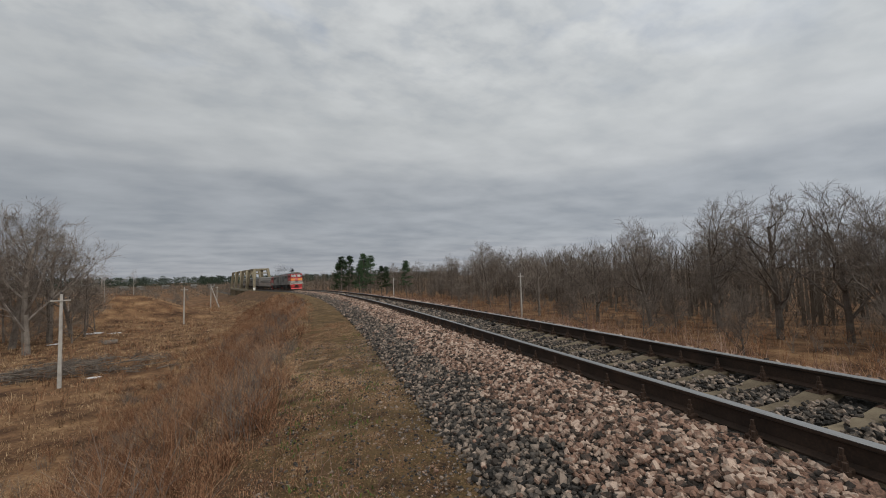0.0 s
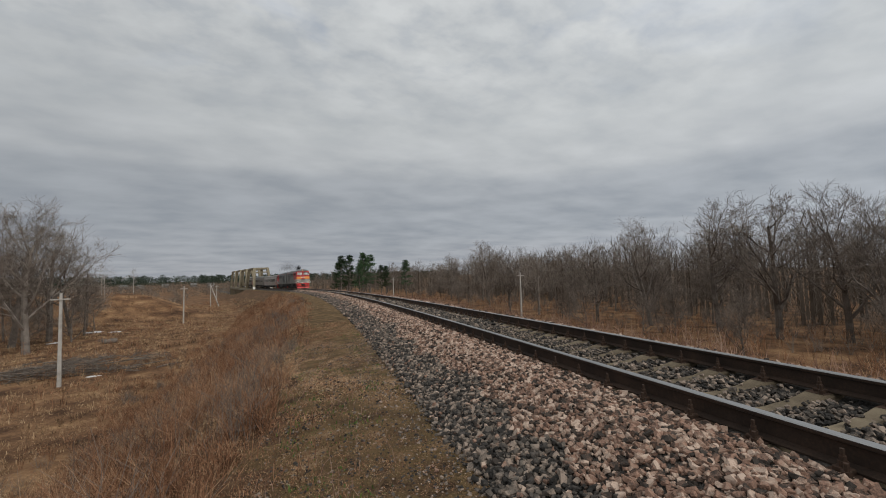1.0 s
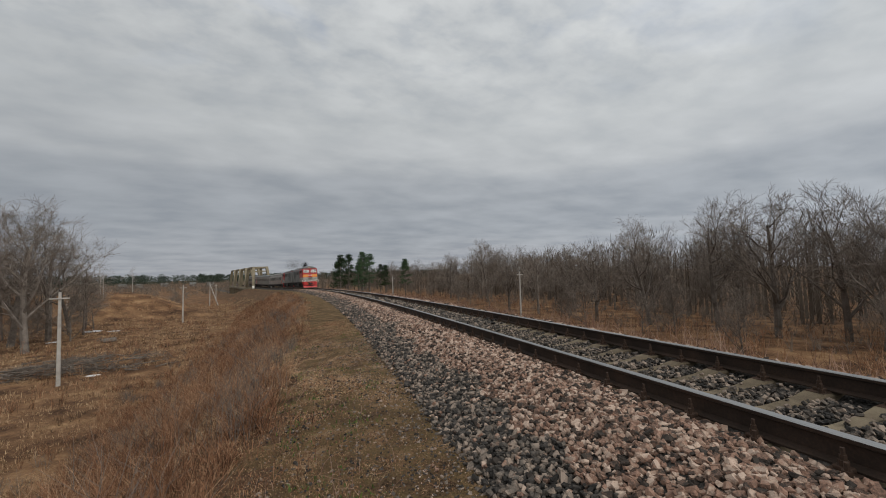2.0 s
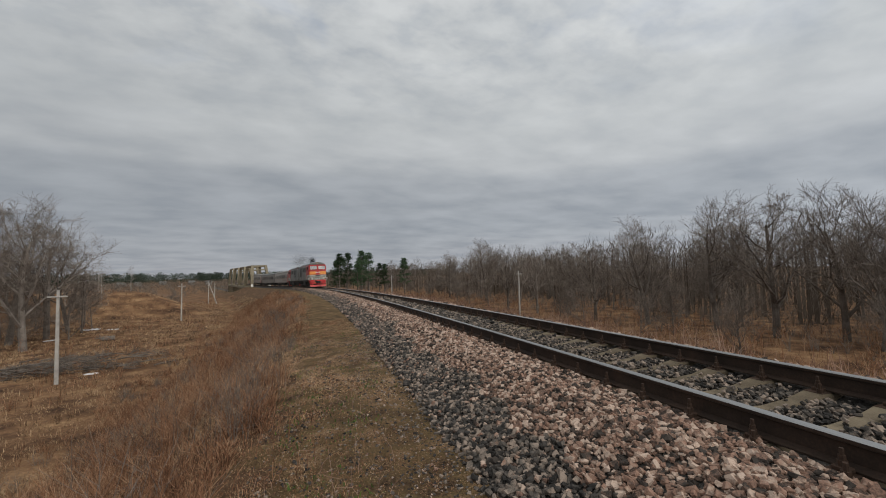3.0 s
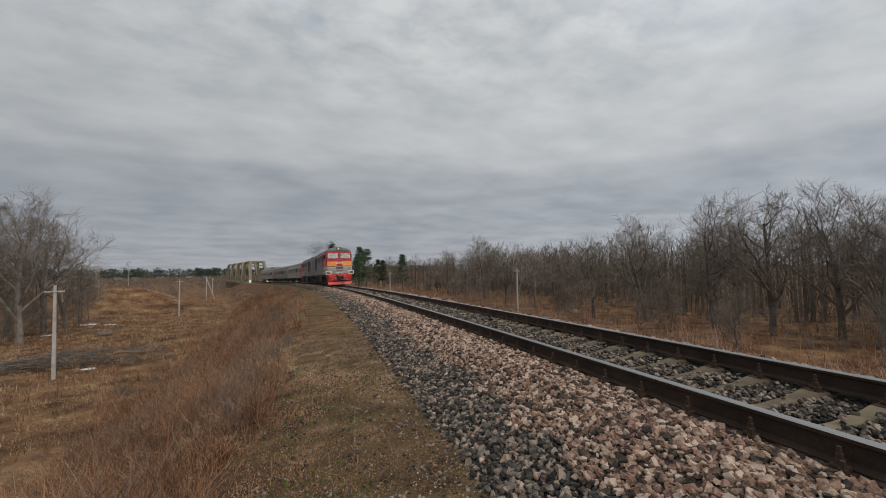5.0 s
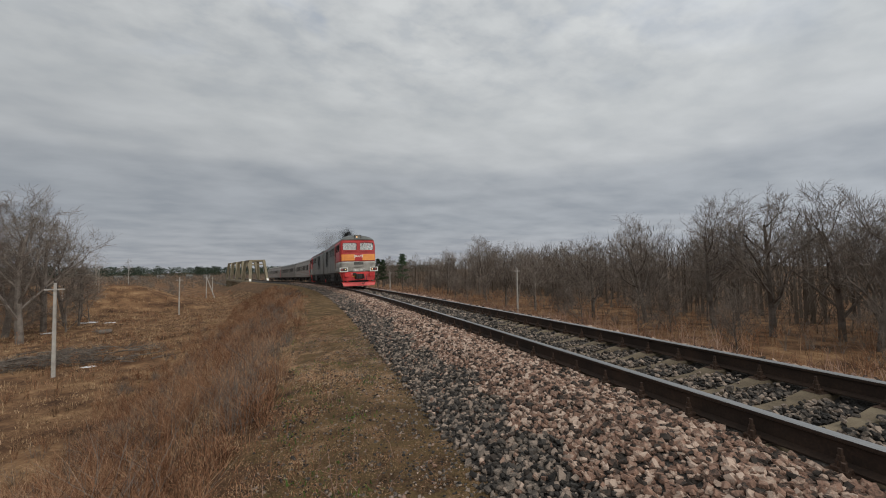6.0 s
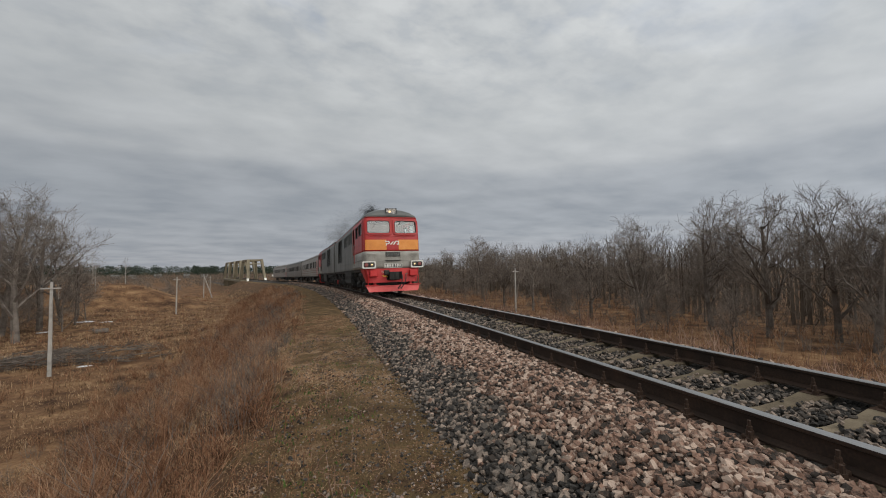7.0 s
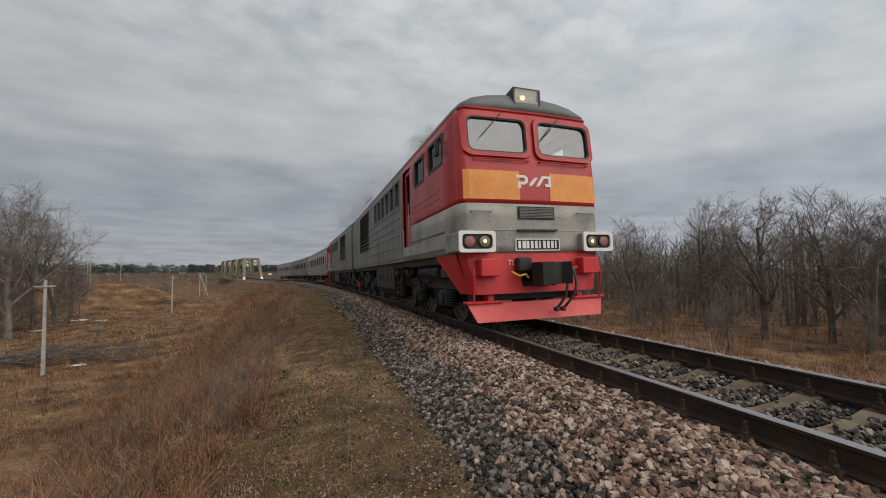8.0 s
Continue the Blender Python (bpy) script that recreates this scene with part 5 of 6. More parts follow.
def loco_section():
    t = thing("locomotive_section", "red and grey diesel locomotive with orange nose panels and lit lamps", "locomotive", "locomotive sections")
    zr = [2.40, 2.5, 2.75, 3.0, 3.15, WIN_Z[0], 3.5, 3.7, 3.85, WIN_Z[1], 4.05, 4.12]
    us = sorted({nose_u(x) for x in (-1.40, -WIN_X[1], -1.1, -0.85, -0.6, -0.35, -WIN_X[0], 0, WIN_X[0], 0.35, 0.6, 0.85, 1.1, WIN_X[1], 1.40)} | {-1.0, 1.0, -0.985, 0.985, -0.96, 0.96, -0.93, 0.93})
    # red upper nose with two window openings
    wa, wb = nose_u(WIN_X[0]), nose_u(WIN_X[1])

    def cut(u, z):
        return wa < abs(u) < wb and WIN_Z[0] < z < WIN_Z[1]
    s = Shape()
    s.grid(us, zr, nose, cut)
    ys = sorted({0.24, RED_END} | {v for w in WINDOWS_SIDE for v in w[:2]} | set(DOOR[:2]))
    zside = sorted(set(zr) | {v for w in WINDOWS_SIDE for v in w[2:]} | {DOOR[3]})

    def holes(y, z):
        return any(a < y < b and c < z < d for a, b, c, d in WINDOWS_SIDE) or (DOOR[0] < y < DOOR[1] and z < DOOR[3])
    for sg in (-1, 1):
        s.grid([y + 0.76 for y in ys], zside, lambda u, z: nose(sg * u, z), lambda u, z: holes(u - 0.76, z))
    shell = part("cab_shell", s, "red", t, "glossy red cab shell with rounded corners", True)
    thicken(shell, 0.03)
    s = Shape()
    zg = [1.46, 1.6, 1.85, 1.9, 2.15, 2.40]
    s.grid(us, zg, nose)
    for sg in (-1, 1):
        s.grid([1.0, 2.0, 3.0, 4.31, 5.14, RED_END + 0.76], zg, lambda u, z: nose(sg * u, z), lambda u, z: 4.31 < u < 5.14 and z > 1.75)
    thicken(part("lower_cab_shell", s, "grey", t, "pale grey lower cab shell", True), 0.03)
    # body sides behind the cab
    zs = [1.46, 1.9, 2.2, 3.12, 3.84, 3.93, 4.12]
    ysb = sorted({RED_END, 16.9} | {v for w in ENGINE_WINDOWS for v in w[:2]} | set(LOUVRE[:2]))

    def holes2(y, z):
        return any(a < y < b and c < z < d for a, b, c, d in ENGINE_WINDOWS) or (LOUVRE[0] < y < LOUVRE[1] and LOUVRE[2] < z < LOUVRE[3])
    thicken(part("body_side", side_sheet(0, 0, zs, (-1,), holes2, ysb), "side_grey", t, "streaked dark grey ribbed side"), 0.03)
    thicken(part("body_side", side_sheet(0, 0, zs, (1,), holes2, ysb), "side_grey", t), 0.03)
    s = Shape()
    s.grid([-1.475, -0.45, 0.45, 1.475], [1.46, 3.4, 4.12], lambda x, z: (x / 1.475 * half_width(z), 16.9, z), lambda x, z: abs(x) < 0.4 and z < 3.4)
    thicken(part("rear_wall", s, "side_grey", t), 0.03)
    s = Shape()
    s.box(-0.5, 0.5, 16.9, 17.25, 1.5, 3.5, 0.05)
    part("gangway_bellows", s, "rubber", t, "black rubber bellows between the sections")
    # horizontal ribs along the side
    for sg in (-1, 1):
        for z in (1.56, 1.92, 2.28, 2.52, 2.76, 3.0):
            s = Shape()
            a, b = (0.9, 16.85) if z < 1.95 else (RED_END + 0.1, 16.85)
            for y0, y1 in ((a, DOOR[0] - 0.05), (DOOR[1] + 0.05, LOUVRE[0] - 0.05), (LOUVRE[1] + 0.05, b)) if z > 1.7 else ((a, b),):
                if y1 > max(a, y0):
                    s = Shape()
                    s.box(min(sg * 1.475, sg * 1.505), max(sg * 1.475, sg * 1.505), max(a, y0), y1, z, z + 0.045, 0.008)
                    part("side_rib", s, "side_grey", t)
        for k in range(3):
            s = Shape()
            s.box(min(sg * 1.475, sg * 1.497), max(sg * 1.475, sg * 1.497), 1.15, 3.3, 2.52 + 0.14 * k, 2.56 + 0.14 * k, 0.008)
            part("cab_rib", s, "red", t)
    # roof
    s = Shape()
    prof = [(1.40, 4.12), (1.29, 4.32), (1.04, 4.49), (0.72, 4.59), (0.36, 4.645), (0, 4.66), (-0.36, 4.645), (-0.72, 4.59), (-1.04, 4.49), (-1.29, 4.32), (-1.40, 4.12)]
    stations = [(0.12, 0.0), (0.20, 0.36), (0.30, 0.62), (0.5, 0.82), (0.85, 0.95), (1.3, 1.0), (5, 1.0), (11, 1.0), (16.9, 1.0)]
    pts, f = [], []
    for y, k in stations:
        for x, z in prof:
            yy = y
            if y < 1.3:
                yy = nose(nose_u(max(-1.385, min(1.385, x)), 4.12), 4.12).y * (1 - k) + y * k + 0.0
            pts.append((x * (1 if k > 0.1 else 1.0), yy, 4.12 + (z - 4.12) * k))
    n = len(prof)
    for j in range(len(stations) - 1):
        for k in range(n - 1):
            f.append((j * n + k, j * n + k + 1, (j + 1) * n + k + 1, (j + 1) * n + k))
    s.add(pts, f)
    roof = part("roof", s, "roof", t, "dark grey rounded roof", True)
    thicken(roof, 0.03)
    s = Shape()
    gut = [nose(u, 4.12) + Vector((0, -0.02, 0)) for u in us]
    s.pipe([Vector((-1.41, 16.8, 4.12)), Vector((-1.41, 0.6, 4.12))] + gut + [Vector((1.41, 0.6, 4.12)), Vector((1.41, 16.8, 4.12))], 0.022, 6)
    part("rain_gutter", s, "red", t)
    # windscreens
    for sg in (-1, 1):
        out = rounded(WIN_X[0] - 0.05, WIN_X[1] + 0.05, WIN_Z[0] - 0.05, WIN_Z[1] + 0.05, 0.17)
        inn = rounded(WIN_X[0] + 0.03, WIN_X[1] - 0.03, WIN_Z[0] + 0.03, WIN_Z[1] - 0.03, 0.13)
        gas = rounded(WIN_X[0] + 0.055, WIN_X[1] - 0.055, WIN_Z[0] + 0.055, WIN_Z[1] - 0.055, 0.12)
        fr = ring_on_nose([(sg * x, z) for x, z in out], [(sg * x, z) for x, z in inn], 0.0, 0.045)
        w = part("windscreen", fr, "red", t, "red rounded windscreen surround")
        part("gasket", ring_on_nose([(sg * x, z) for x, z in inn], [(sg * x, z) for x, z in gas], -0.005, 0.03), "rubber", w, "black rubber gasket")
        g = Shape()
        xs = [WIN_X[0] + 0.02 + (WIN_X[1] - WIN_X[0] - 0.04) * i / 8 for i in range(9)]
        g.grid(xs if sg > 0 else xs[::-1], [WIN_Z[0] + 0.02, 3.66, WIN_Z[1] - 0.02], lambda x, z: nose_at(sg * x, z, -0.012))
        pane = part("pane", g, "glass", w, "clear greenish glass")
        pane.visible_shadow = False
        wp = Shape()
        x0, x1 = (0.62, 0.18) if sg < 0 else (0.30, 0.62)
        a, b = nose_at(sg * x0 if sg < 0 else 0.28, 4.05, 0.06), nose_at(-1.02 if sg < 0 else 0.22, 3.62, 0.05)
        if sg > 0:
            a = nose_at(0.62, 4.05, 0.06)
        wp.tube(a, b, 0.010, 0.008, 5)
        mid = a.lerp(b, 0.55)
        wp.tube(mid + Vector((0.012, -0.012, 0)), b + (b - a) * 0.12, 0.012, 0.012, 4)
        part("wiper", wp, "black", w, "black windscreen wiper")
        h = Shape()
        pts = [nose_at(sg * x, 3.16, 0.055) for x in np.linspace(0.12, 1.22, 8)]
        h.pipe(pts, 0.014, 6)
        for x in (0.12, 0.68, 1.22):
            h.tube(nose_at(sg * x, 3.16, 0.0), nose_at(sg * x, 3.16, 0.06), 0.014, 0.014, 6)
        part("handrail", h, "red", t, "red handrail under the windscreen")
        part("orange_panel", plate_on_nose(*sorted((sg * 0.325, sg * 1.41)), 2.48, 2.96, 0.008, 0.01, 12), "orange", t, "faded orange reflective panel")
        h = Shape()
        h.pipe([nose_at(sg * x, 2.24, 0.05) for x in np.linspace(0.92, 1.30, 5)], 0.013, 6)
        for x in (0.92, 1.30):
            h.tube(nose_at(sg * x, 2.24, 0.0), nose_at(sg * x, 2.24, 0.055), 0.013, 0.013, 6)
        part("grab_rail", h, "grey", t)
        # headlamp box: cream frame, two round lamps behind a clear cover
        cx, cz = sg * 1.275, 1.655
        bx = Shape()
        bx.box(cx - 0.33, cx + 0.33, -0.12, 0.55, cz - 0.18, cz + 0.18, 0.02)
        hl = part("headlamp_box", bx, "grey", t, "grey headlamp housing")
        o = rounded(cx - 0.345, cx + 0.345, cz - 0.195, cz + 0.195, 0.05)
        i2 = rounded(cx - 0.285, cx + 0.285, cz - 0.135, cz + 0.135, 0.07)
        fr = Shape()
        nn = len(o)
        p = [(x, -0.12, z) for x, z in o] + [(x, -0.165, z) for x, z in o] + [(x, -0.165, z) for x, z in i2] + [(x, -0.125, z) for x, z in i2]
        fr.add(p, [(j * nn + k, j * nn + (k + 1) % nn, (j + 1) * nn + (k + 1) % nn, (j + 1) * nn + k) for j in range(3) for k in range(nn)])
        part("frame", fr, "white", hl, "cream enamel frame")
        bk = Shape()
        bk.add([(x, -0.1235, z) for x, z in rounded(cx - 0.29, cx + 0.29, cz - 0.14, cz + 0.14, 0.07)], [tuple(range(nn))])
        bk.add([(x, -0.121, z) for x, z in rounded(cx - 0.29, cx + 0.29, cz - 0.14, cz + 0.14, 0.07)], [tuple(range(nn - 1, -1, -1))])
        part("recess", bk, "black", hl)
        for dx, lit in ((-sg * 0.14, True), (sg * 0.14, False)):
            lm = Shape()
            lm.disc_stack((cx + dx, -0.124, cz), (0, -1, 0), ((0, 0.118), (0.022, 0.118), (0.026, 0.10)), 20)
            part("lamp_ring", lm, "under", hl)
            lm = Shape()
            lm.disc_stack((cx + dx, -0.150, cz), (0, -1, 0), ((0, 0.098), (0.006, 0.09), (0.010, 0.04)), 20)
            part("lens", lm, "mirror_bowl" if lit else "red_lens", hl, "silvered lamp bowl" if lit else "dull red marker lens")
            if lit:
                lm = Shape()
                lm.disc_stack((cx + dx, -0.161, cz), (0, -1, 0), ((0, 0.034), (0.008, 0.03), (0.014, 0.012)), 12)
                part("bulb", lm, "lit", hl, "warm lit bulb")
        # buffer-beam boxes and posts
        bx = Shape()
        bx.box(*sorted((sg * 0.86, sg * 1.24)), -0.20, 0.25, 1.03, 1.34, 0.015)
        part("step_box", bx, "bright_red", t)
        h = Shape()
        x = sg * 1.33
        h.pipe([Vector((x, -0.05, 1.2)), Vector((x, -0.10, 1.05)), Vector((x, -0.04, 0.56))], 0.018, 6)
        part("step_rail", h, "bright_red", t)
        mr = Shape()
        mr.box(*sorted((sg * 1.56, sg * 1.64)), 0.86, 1.02, 3.42, 3.78, 0.03)
        mr.tube((sg * 1.46, 0.95, 3.72), (sg * 1.58, 0.93, 3.72), 0.012, 0.012, 5)
        part("mirror", mr, "black", t, "black side mirror")
        # wind deflector glass and window frames on the side
        for a, b, c, e in WINDOWS_SIDE:
            w = Shape()
            hw = (half_width(c) + half_width(e)) / 2
            for q in ((a - 0.05, a + 0.02, c - 0.05, e + 0.05), (b - 0.02, b + 0.05, c - 0.05, e + 0.05), (a, b, c - 0.05, c + 0.02), (a, b, e - 0.02, e + 0.05)):
                w.box(*sorted((sg * (hw - 0.05), sg * (hw + 0.03))), *q, 0.01)
            wo = part("side_window", w, "rubber", t, "black-framed cab side window")
            g = Shape()
            g.add([(sg * (hw - 0.02), a, c), (sg * (hw - 0.02), b, c), (sg * (hw - 0.02), b, e), (sg * (hw - 0.02), a, e)], [(0, 1, 2, 3)])
            pn = part("pane", g, "glass", wo, "clear greenish glass")
            pn.visible_shadow = False
        w = Shape()
        a, b, c, e = DOOR
        w.box(*sorted((sg * 1.36, sg * 1.42)), a, b, c, 2.75, 0.01)
        w.box(*sorted((sg * 1.36, sg * 1.42)), a, a + 0.12, 2.75, e, 0.01)
        w.box(*sorted((sg * 1.36, sg * 1.42)), b - 0.12, b, 2.75, e, 0.01)
        w.box(*sorted((sg * 1.36, sg * 1.42)), a, b, e - 0.12, e, 0.01)
        dr = part("cab_door", w, "red", t, "recessed red cab door")
        for yy in (a - 0.06, b + 0.06):
            h = Shape()
            h.pipe([Vector((sg * 1.49, yy, 1.7)), Vector((sg * 1.55, yy, 1.75)), Vector((sg * 1.55, yy, 2.9)), Vector((sg * 1.49, yy, 2.95))], 0.016, 6)
            part("grab_rail", h, "grey", dr)
        for a, b, c, e in ENGINE_WINDOWS:
            w = Shape()
            for q in ((a - 0.04, a + 0.02, c - 0.04, e + 0.04), (b - 0.02, b + 0.04, c - 0.04, e + 0.04), (a, b, c - 0.04, c + 0.02), (a, b, e - 0.02, e + 0.04)):
                w.box(*sorted((sg * 1.42, sg * 1.50)), *q, 0.008)
            wo = part("engine_window", w, "roof", t, "dark-framed engine room window")
            g = Shape()
            g.box(*sorted((sg * 1.41, sg * 1.425)), a, b, c, e)
            part("pane", g, "dark_glass", wo, "dark glass, its tone lifted for reflected sky")
        lv = Shape()
        a, b, c, e = LOUVRE
        lv.box(*sorted((sg * 1.30, sg * 1.34)), a, b, c, e)
        lo = part("louvre", lv, "black", t, "dark radiator louvre")
        for k in range(11):
            sl = Shape()
            z = c + (e - c) * (k + 0.3) / 11
            sl.add([(sg * 1.37, a, z + 0.09), (sg * 1.37, b, z + 0.09), (sg * 1.49, b, z), (sg * 1.49, a, z), (sg * 1.37, a, z + 0.105), (sg * 1.37, b, z + 0.105), (sg * 1.49, b, z + 0.015), (sg * 1.49, a, z + 0.015)], [(0, 1, 2, 3), (7, 6, 5, 4), (3, 2, 6, 7), (0, 4, 5, 1)])
            part("slat", sl, "side_grey", lo)
        # skirt side cheeks under the cab corner
        ck = Shape()
        ck.add([(sg * 1.475, 0.40, 1.47), (sg * 1.475, 1.62, 1.47), (sg * 1.32, 0.62, 0.70), (sg * 1.30, 0.22, 0.70), (sg * 1.40, 0.40, 1.47), (sg * 1.40, 1.62, 1.47), (sg * 1.25, 0.62, 0.70), (sg * 1.23, 0.22, 0.70)],
               [(0, 1, 2, 3), (7, 6, 5, 4), (0, 4, 5, 1), (1, 5, 6, 2), (2, 6, 7, 3), (3, 7, 4, 0)])
        part("skirt_cheek", ck, "bright_red", t)
    # red skirt
    s = Shape()
    us2 = [nose_u(x, 1.5) for x in np.linspace(-1.40, 1.40, 15)] + [1.0]
    us2 = [-1.0] + us2

    def skirt(u, k):
        p = nose(u, 1.46)
        return Vector((p.x * (1 - 0.115 * k), p.y + 0.02 - 0.06 * k, 1.46 - 0.76 * k))
    s.grid(us2, [0, 0.35, 0.5, 0.85, 1.0], skirt, lambda u, k: 0.5 < k < 0.85 and (abs(nose_u(0.0)) <= abs(u) < nose_u(0.5, 1.5)))
    thicken(part("front_skirt", s, "bright_red", t, "bright red front skirt below the buffer line", False), 0.025)
    s = Shape()
    s.box(-1.2, 1.2, 0.35, 0.55, 0.55, 1.4, 0.02)
    part("buffer_beam", s, "black", t, "dark buffer beam behind the skirt")
    # plough blade
    s = Shape()
    blade = [(-1.43, 0.02, 0.54), (1.43, 0.02, 0.54), (1.29, -0.10, 0.21), (-1.29, -0.10, 0.21)]
    s.add(blade + [(x, y + 0.05, z) for x, y, z in blade], [(3, 2, 1, 0), (4, 5, 6, 7), (0, 1, 5, 4), (1, 2, 6, 5), (2, 3, 7, 6), (3, 0, 4, 7)])
    part("plough_blade", s, "plow_red", t, "faded pinkish-red plough blade")
    s = Shape()
    s.box(-1.46, -0.75, -0.04, 0.16, 0.54, 0.58, 0.008)
    part("step_plate", s, "bright_red", t)
    s = Shape()
    s.box(0.75, 1.46, -0.04, 0.16, 0.54, 0.58, 0.008)
    part("step_plate", s, "bright_red", t)
    for x in (-0.95, 0.95):
        s = Shape()
        s.box(x - 0.06, x + 0.06, 0.06, 0.28, 0.50, 0.80, 0.01)
        part("bracket", s, "bright_red", t)
    # coupler
    cp = Shape()
    cp.box(-0.20, 0.20, -0.25, 0.30, 0.92, 1.22, 0.03)
    c = part("coupler", cp, "black", t, "greasy black automatic coupler")
    k = Shape()
    k.add([(-0.30, -0.62, 0.86), (-0.10, -0.66, 0.86), (0.02, -0.45, 0.86), (0.22, -0.42, 0.86), (0.32, -0.58, 0.86), (0.30, -0.25, 0.86), (-0.28, -0.25, 0.86),
           (-0.30, -0.62, 1.26), (-0.10, -0.66, 1.26), (0.02, -0.45, 1.26), (0.22, -0.42, 1.26), (0.32, -0.58, 1.26), (0.30, -0.25, 1.26), (-0.28, -0.25, 1.26)],
          [(6, 5, 4, 3, 2, 1, 0), (7, 8, 9, 10, 11, 12, 13)] + [(i, (i + 1) % 7, 7 + (i + 1) % 7, 7 + i) for i in range(7)])
    part("coupler_head", k, "under", c, "worn steel coupler head")
    k = Shape()
    k.box(-0.50, -0.22, -0.18, 0.0, 1.10, 1.36, 0.03)
    part("coupler_housing", k, "under", c)
    k = Shape()
    k.pipe([Vector((-0.62, -0.12, 1.10)), Vector((-0.52, -0.22, 1.02)), Vector((-0.40, -0.24, 1.05)), Vector((-0.34, -0.22, 0.98))], 0.017, 6)
    part("release_lever", k, "yellow", c, "yellow release lever")
    for x, bend in ((0.42, -0.10), (0.62, -0.13)):
        h = Shape()
        pts = [Vector((x + bend * 2.0 * (q ** 2) * (1 if q < 0.9 else 1), -0.20 - 0.14 * math.sin(q * 3.1), 1.10 - 0.72 * q)) for q in np.linspace(0, 1, 9)]
        h.pipe(pts, 0.026, 7)
        h.box(pts[-1].x - 0.04, pts[-1].x + 0.04, pts[-1].y - 0.06, pts[-1].y + 0.05, pts[-1].z - 0.04, pts[-1].z + 0.04, 0.015)
        part("brake_hose", h, "rubber", t, "hanging black air hose")
    k = Shape()
    k.tube((0.62, -0.18, 1.12), (0.72, -0.20, 1.16), 0.03, 0.03, 6)
    part("hose_cock", k, "brown", t)
    # nose furniture
    g = part("grille", plate_on_nose(-0.39, 0.39, 2.10, 2.35, 0.02, 0.02), "under", t, "grey slatted nose grille")
    for k in range(7):
        part("slat", plate_on_nose(-0.36, 0.36, 2.125 + 0.03 * k, 2.143 + 0.03 * k, 0.034, 0.014, 4), "side_grey", g)
    part("step_bar", plate_on_nose(-0.42, 0.42, 1.865, 1.895, 0.07, 0.06), "black", t)
    s = Shape()
    s.pipe([nose(u, 1.88) + Vector((0, -0.012, 0)) for u in us], 0.012, 5)
    part("seam", s, "grey", t)
    pl = part("number_board", plate_on_nose(-0.47, 0.47, 1.485, 1.715, 0.03, 0.03), "white", t, "number board with pale edge")
    part("board_face", plate_on_nose(-0.45, 0.45, 1.505, 1.695, 0.034, 0.006), "under", pl, "dark number board face")
    # the number itself is only a row of plain bars
    for k, w in enumerate((0.07, 0.10, 0.07, 0.07, 0.07, 0.04, 0.07, 0.07, 0.07, 0.04)):
        x = -0.42 + 0.087 * k
        part("bar", plate_on_nose(x, x + w * 0.75, 1.53, 1.67, 0.039, 0.006, 2), "white", pl)
    # railway mark as plain slanted shapes
    lg = Shape()
    for pts in ([(-0.40, 2.90), (-0.22, 2.90), (-0.15, 2.86), (-0.15, 2.78), (-0.22, 2.74), (-0.30, 2.74), (-0.30, 2.68), (-0.36, 2.68), (-0.36, 2.79), (-0.23, 2.79), (-0.21, 2.82), (-0.23, 2.855), (-0.40, 2.855)],
                [(-0.13, 2.72), (-0.07, 2.72), (0.07, 2.87), (0.0, 2.87), (-0.11, 2.77)],
                [(0.02, 2.72), (0.09, 2.72), (0.20, 2.86), (0.29, 2.86), (0.29, 2.77), (0.22, 2.77), (0.22, 2.72), (0.35, 2.72), (0.35, 2.905), (0.16, 2.905)]):
        p = [nose_at(x, z, 0.012) for x, z in pts]
        m = len(p)
        lg.add(p + [q + Vector((0, 0.02, 0)) for q in p], [tuple(range(m - 1, -1, -1))] + [(i, (i + 1) % m, m + (i + 1) % m, m + i) for i in range(m)])
    tx = text_mesh("\u0422\u0426", 0.13, 0.004)
    tx.materials.append(M["white"])
    part("lettering", tx, "white", t, "small white letters", place=pose(-0.55, -0.03, 1.22, 90, 0, 0))
    part("railway_mark", lg, "white", t, "white painted railway mark")
    for y, z, n in ((1.55, 3.0, 3), (1.75, 2.88, 4), (1.75, 2.30, 6)):
        for k in range(n):
            b = Shape()
            b.box(-1.484, -1.476, y + 0.16 * k, y + 0.16 * k + 0.10, z, z + 0.10)
            part("lettering_bar", b, "grey", t)
    # roof lamp
    s = Shape()
    o = rounded(-0.30, 0.30, 4.27, 4.75, 0.07)
    nn = len(o)
    back = [(x * 0.85, 0.95, 4.40 + (z - 4.27) * 0.35) for x, z in o]
    i2 = [(x * 0.86, -0.03 + 0.17, 4.51 + (z - 4.51) * 0.86) for x, z in o]
    p = back + [(x, 0.13, z) for x, z in o] + i2 + [(x, 0.20, z) for x, y, z in i2]
    s.add(p, [(j * nn + k, j * nn + (k + 1) % nn, (j + 1) * nn + (k + 1) % nn, (j + 1) * nn + k) for j in range(3) for k in range(nn)] + [tuple(range(nn))])
    rl = part("roof_lamp", s, "black", t, "big boxed roof headlamp with a warm bulb")
    b = Shape()
    b.add([(x, 0.19, z) for x, y, z in i2], [tuple(range(nn))])
    b.add([(x, 0.20, z) for x, y, z in i2], [tuple(range(nn - 1, -1, -1))])
    part("reflector", b, "mirror_bowl", rl, "silvered reflector")
    b = Shape()
    b.disc_stack((-0.07, 0.185, 4.43), (0, -1, 0), ((0, 0.05), (0.02, 0.045), (0.035, 0.015)), 12)
    part("bulb", b, "lit", rl, "warm lit bulb")
    b = Shape()
    b.add([(x, 0.145, z) for x, y, z in i2], [tuple(range(nn))])
